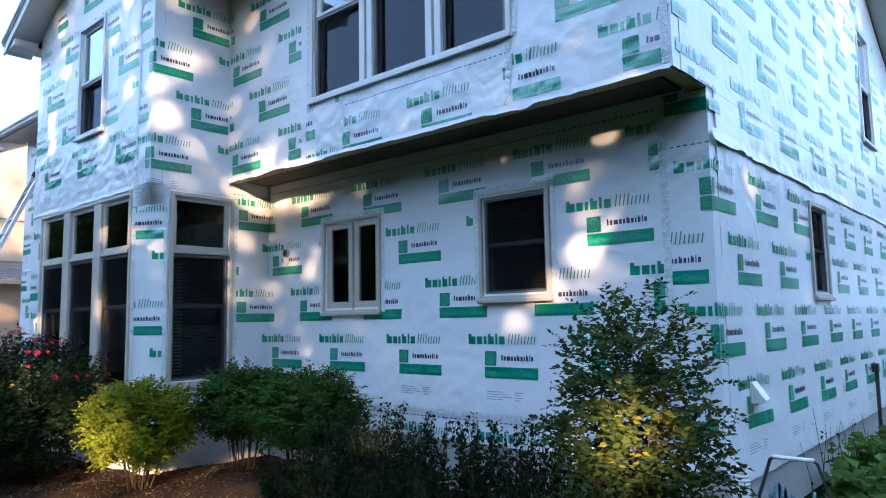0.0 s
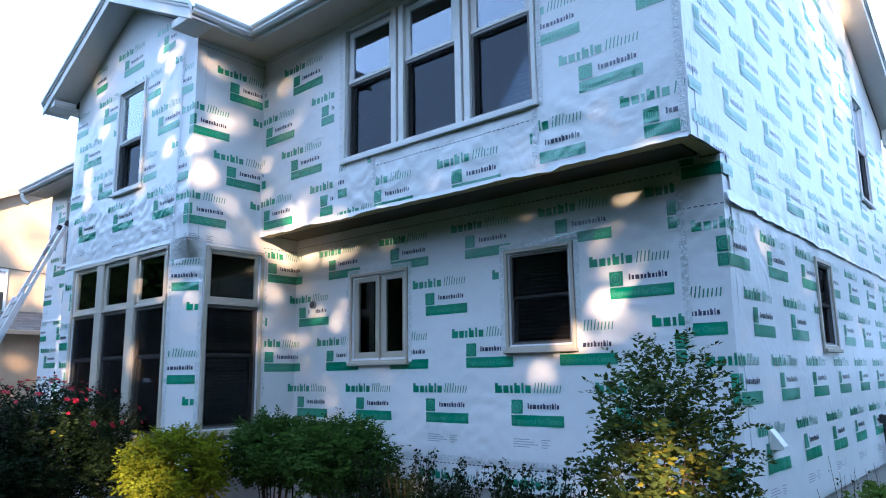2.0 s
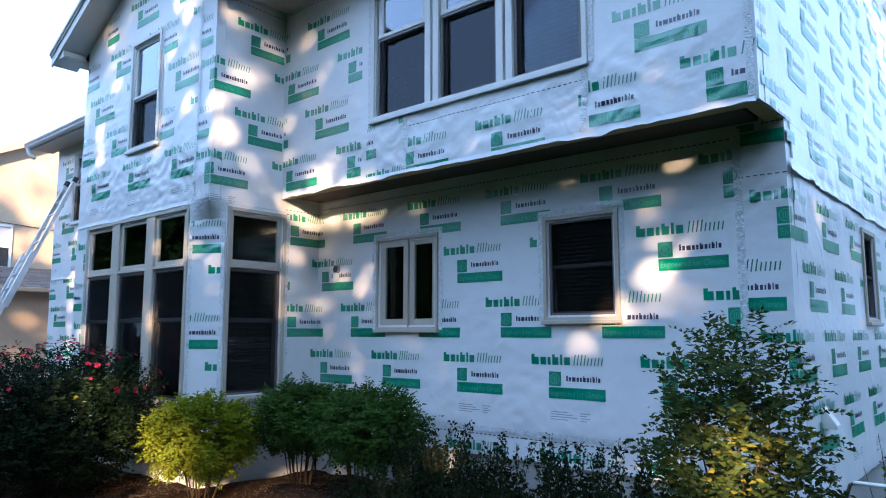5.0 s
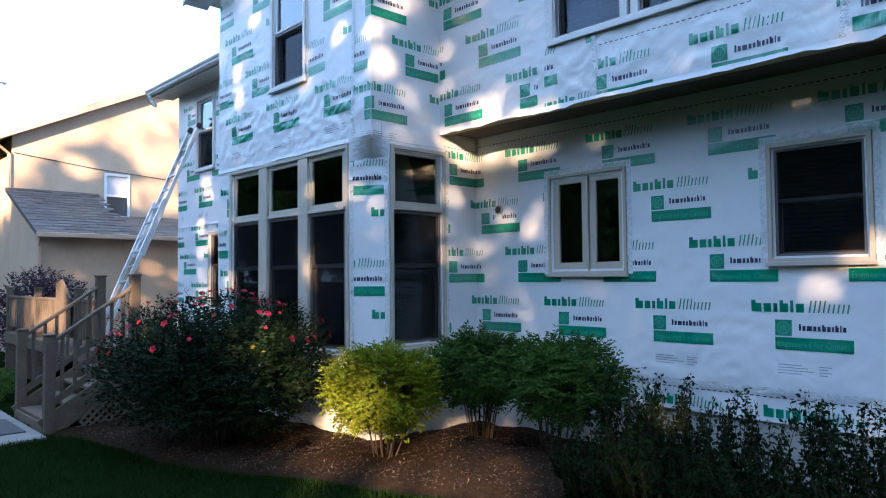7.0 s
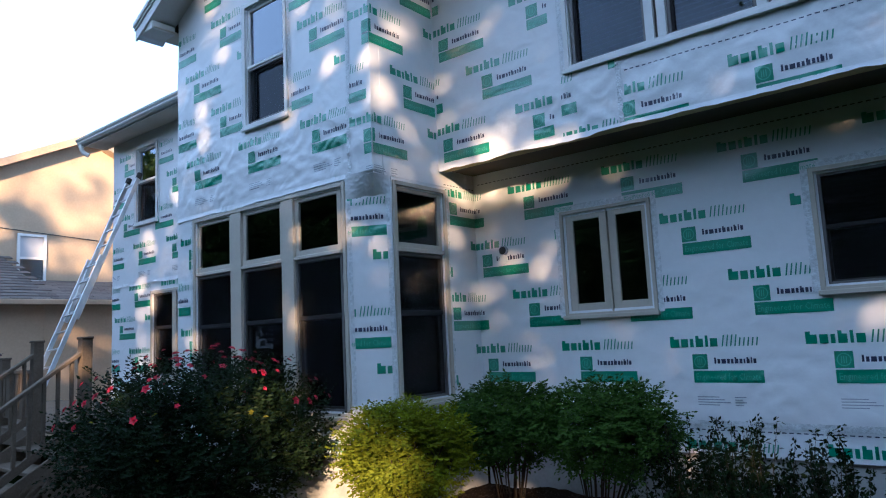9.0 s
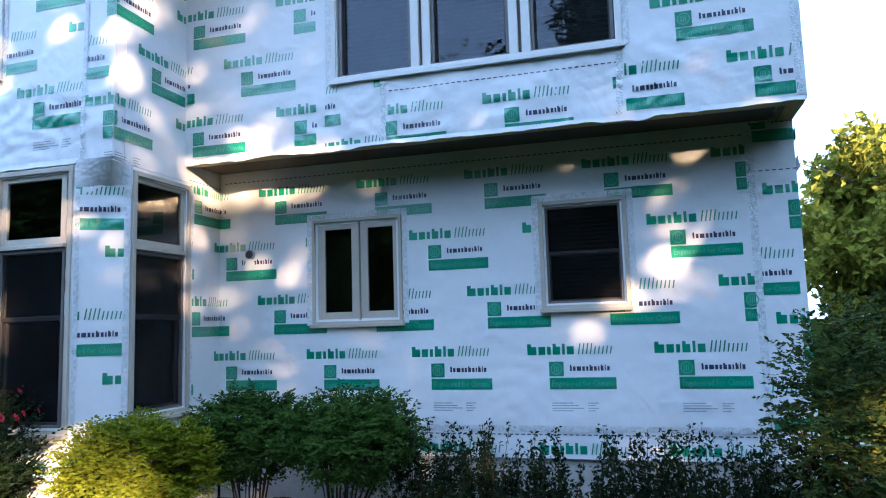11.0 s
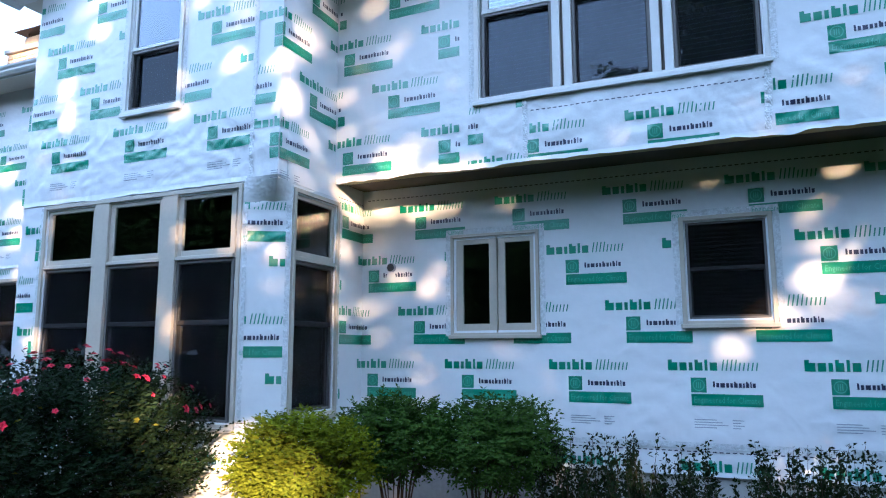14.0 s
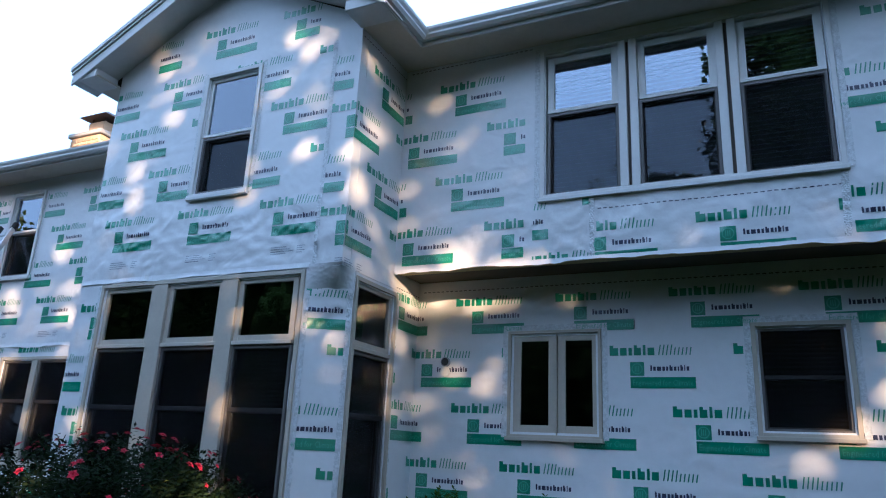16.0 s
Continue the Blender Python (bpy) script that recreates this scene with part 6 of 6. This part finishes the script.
for f in ((3, 2, 1, 0), (4, 5, 6, 7), (0, 1, 5, 4), (1, 2, 6, 5), (2, 3, 7, 6), (3, 0, 4, 7)):
    bm.faces.new([vs[k] for k in f])
for x, y in ((-17.2, 8.02), (-16.82, 8.02), (-17.2, 8.42), (-16.82, 8.42)):
    box(bm, (x - 0.012, y - 0.012, 8.33), (x + 0.012, y + 0.012, 8.44))
part("cap", bm, COPPER, chimney)

# ---- small things on the walls ----
vent = empty("pipe_opening", "round opening with a grey collar cut in the wrap", "vent")
bm = bmesh.new()
tube(bm, [(-7.42, 6.09, 2.73), (-7.42, 5.985, 2.73)], 0.055, 16)
part("collar", bm, FAINT, vent)
bm = bmesh.new()
tube(bm, [(-7.42, 6.0, 2.73), (-7.42, 5.979, 2.73)], 0.044, 16)
part("bore", bm, BLACK, vent)
bm = bmesh.new()
tube(bm, [(-7.42, 6.0, 2.62), (-7.42, 5.988, 2.62)], 0.06, 14)
part("flap", bm, PVC, vent, "white cut flap of wrap")

dryer = empty("dryer_vent", "white plastic hooded dryer vent on the side wall", "vent")
bm = bmesh.new()
box(bm, (X_RIGHT - 0.01, 6.63, 1.07), (X_RIGHT + 0.022, 6.79, 1.24), 0.004)
part("plate", bm, PVC, dryer)
bm = bmesh.new()
vs = [bm.verts.new(v) for v in ((X_RIGHT + 0.018, 6.64, 1.245), (X_RIGHT + 0.018, 6.78, 1.245), (X_RIGHT + 0.12, 6.775, 1.10), (X_RIGHT + 0.12, 6.645, 1.10), (X_RIGHT + 0.018, 6.64, 1.07), (X_RIGHT + 0.018, 6.78, 1.07), (X_RIGHT + 0.12, 6.775, 1.07), (X_RIGHT + 0.12, 6.645, 1.07))]
for f in ((0, 1, 2, 3), (0, 3, 7, 4), (1, 5, 6, 2), (3, 2, 6, 7), (4, 5, 1, 0)):
    bm.faces.new([vs[k] for k in f])
part("hood", bm, PVC, dryer)

hyd = empty("conduit", "dark conduit pipe standing against the side wall", "pipe")
bm = bmesh.new()
tube(bm, [(X_RIGHT + 0.07, 11.7, 0.0), (X_RIGHT + 0.07, 11.7, 1.05), (X_RIGHT + 0.02, 11.7, 1.12)], 0.03, 8)
part("pipe", bm, BLACK, hyd)
bm = bmesh.new()
box(bm, (X_RIGHT + 0.02, 11.65, 1.0), (X_RIGHT + 0.10, 11.75, 1.12), 0.006)
part("fitting", bm, BLACK, hyd)

drain = empty("drain_pipe", "white ribbed plastic drain pipe beside the corner", "pipe")
bm = bmesh.new()
zz, pts, rad = 0.0, [], []
while zz < 0.69:
    pts += [(-1.70, 5.94, zz), (-1.70, 5.94, zz + 0.015)]
    rad += [0.058, 0.066]
    zz += 0.03
tube(bm, pts, rad, 14)
part("pipe", bm, PVC, drain)

reel = empty("hose_reel", "folding metal hose cart with coiled teal hose", "hose reel")
RX, RY = -1.36, 6.05
for sgn in (-1, 1):
    bm = bmesh.new()
    tube(bm, [(RX + sgn * 0.28, RY - 0.14, 0.0), (RX + sgn * 0.245, RY, 0.47), (RX + sgn * 0.16, RY + 0.02, 0.735), (RX + sgn * 0.13, RY + 0.02, 0.752)], 0.013, 8)
    part("side_tube", bm, BLACK, reel)
bm = bmesh.new()
tube(bm, [(RX - 0.14, RY + 0.02, 0.754), (RX + 0.14, RY + 0.02, 0.754)], 0.016, 8)
part("handle", bm, PVC, reel, "pale grip across the top")
bm = bmesh.new()
tube(bm, [(RX - 0.245, RY - 0.01, 0.36), (RX + 0.245, RY - 0.01, 0.36)], 0.05, 10)
part("axle", bm, BLACK, reel)
bm = bmesh.new()
pts = []
for k in range(7 * 22 + 1):
    a = 2 * math.pi * k / 22
    turn = k / 22
    r = 0.10 + 0.028 * (turn % 4) + 0.012 * math.sin(a * 0.7)
    x = RX - 0.20 + 0.4 * ((turn * 0.37) % 1.0)
    pts.append((x, RY + r * 0.9 * math.cos(a), 0.37 + r * math.sin(a)))
tube(bm, pts, 0.0125, 6)
part("hose", bm, HOSE, reel, "teal garden hose")

# lower roof of the rear wing
slab("wall_rear_wing", (X_RIGHT - 0.6, Y_BACK + 0.01, 0.2), (X_RIGHT - 0.02, Y_BACK + 4.0, 3.55), WRAP, "wrapped wall of the low rear wing", "wall")
bm = bmesh.new()
prism(bm, [(X_RIGHT + 0.42, 3.62), (X_RIGHT + 0.42, 3.80), (X_RIGHT - 0.3, 4.18), (X_RIGHT - 0.6, 4.18), (X_RIGHT - 0.6, 3.62)], "y", Y_BACK + 0.3, Y_BACK + 4.2)
tagged(part("roof_rear_wing", bm, FASCIA), "white boxed eave of the low rear wing", "roof", kind="structure")
gutter((X_RIGHT + 0.425, Y_BACK + 0.3, 3.69), (X_RIGHT + 0.425, Y_BACK + 4.2, 3.69), (1, 0, 0))

# broad-leaved ground cover along the side wall
for k in range(9):
    shrub("ground_cover", (-0.95 + 0.28 * math.sin(k * 2.1), 7.3 + k * 0.72, 0.02), 0.50, 0.46, 330, 0.15, LEAF_BROAD, "low broad-leaved yellow-green plant along the side wall", 200 + k, stems=5, low=0.05, wide=0.62, category="plant")
for k, (yy, hh) in enumerate(((7.5, 1.0), (8.3, 0.85), (9.2, 0.9))):
    wispy("dry_stalk", (-1.5, yy, 0.0), hh, 4, LEAF_SPARSE, "thin dry stalk against the wrapped wall", 230 + k, 0.2, 0.05, 4, category="plant")

# shrubs round the deck
shrub("purple_shrub", (-19.35, 3.85, 0.0), 2.2, 1.1, 9000, 0.10, LEAF_PURPLE, "dark purple-leaved shrub behind the deck railing", 241, low=0.0, stems=12)
shrub("low_hedge", (-14.9, 1.95, 0.0), 0.55, 0.95, 4000, 0.05, LEAF_DARK, "low clipped green hedge beside the steps", 242, low=0.0, squash=0.55)

# picket fence beyond the deck
fence = empty("picket_fence", "grey wooden picket fence beyond the deck", "fence")
for k in range(26):
    yy = -1.2 + k * 0.16
    bm = bmesh.new()
    box(bm, (-19.62, yy, 0.0), (-19.60, yy + 0.09, 1.05), 0.004)
    part("picket", bm, DECKWOOD, fence)
for z in (0.3, 0.8):
    member("fence_rail", (-19.585, -1.2, z), (-19.585, 2.95, z), 0.03, 0.07, fence)

# bark chips and grass
rng = random.Random(5)
vs, fs = [], []
for _ in range(9000):
    x = rng.uniform(-11.0, -2.0)
    back = 5.9 if x > X_SIDE else 4.25
    y = rng.uniform(bed_front(x) + 0.05, back)
    p = Vector((x, y, ground_z(x, y) + 0.075 + 0.17 * math.exp(-((x + 6.3) ** 2 / 1.1 + (y - 4.75) ** 2 / 0.5)) + 0.05 * noise.noise(Vector((x * 2.2, y * 2.2, 1)))))
    d = rnd_dir(rng)
    d.z *= 0.35
    s = rng.uniform(0.012, 0.045)
    leaf_quads(vs, fs, p, d.normalized(), Vector((0, 0, 1)), s, s * 0.4)
chips = tagged(mesh_object("bark_chips", vs, fs, CHIP), "loose brown bark chips over the bed", "mulch", kind="stuff")
vs, fs = [], []
for _ in range(26000):
    x = rng.uniform(-13.5, -3.0)
    y = bed_front(x) - 2.6 * rng.random() ** 1.6
    if -16 < x < -11.1 and 0.55 < y < 1.9:
        continue
    p = Vector((x, y, ground_z(x, y) - 0.005))
    d = (rnd_dir(rng) * 0.45 + Vector((0, 0, 1))).normalized()
    s = rng.uniform(0.04, 0.085)
    leaf_quads(vs, fs, p, d, rnd_dir(rng), s, 0.006)
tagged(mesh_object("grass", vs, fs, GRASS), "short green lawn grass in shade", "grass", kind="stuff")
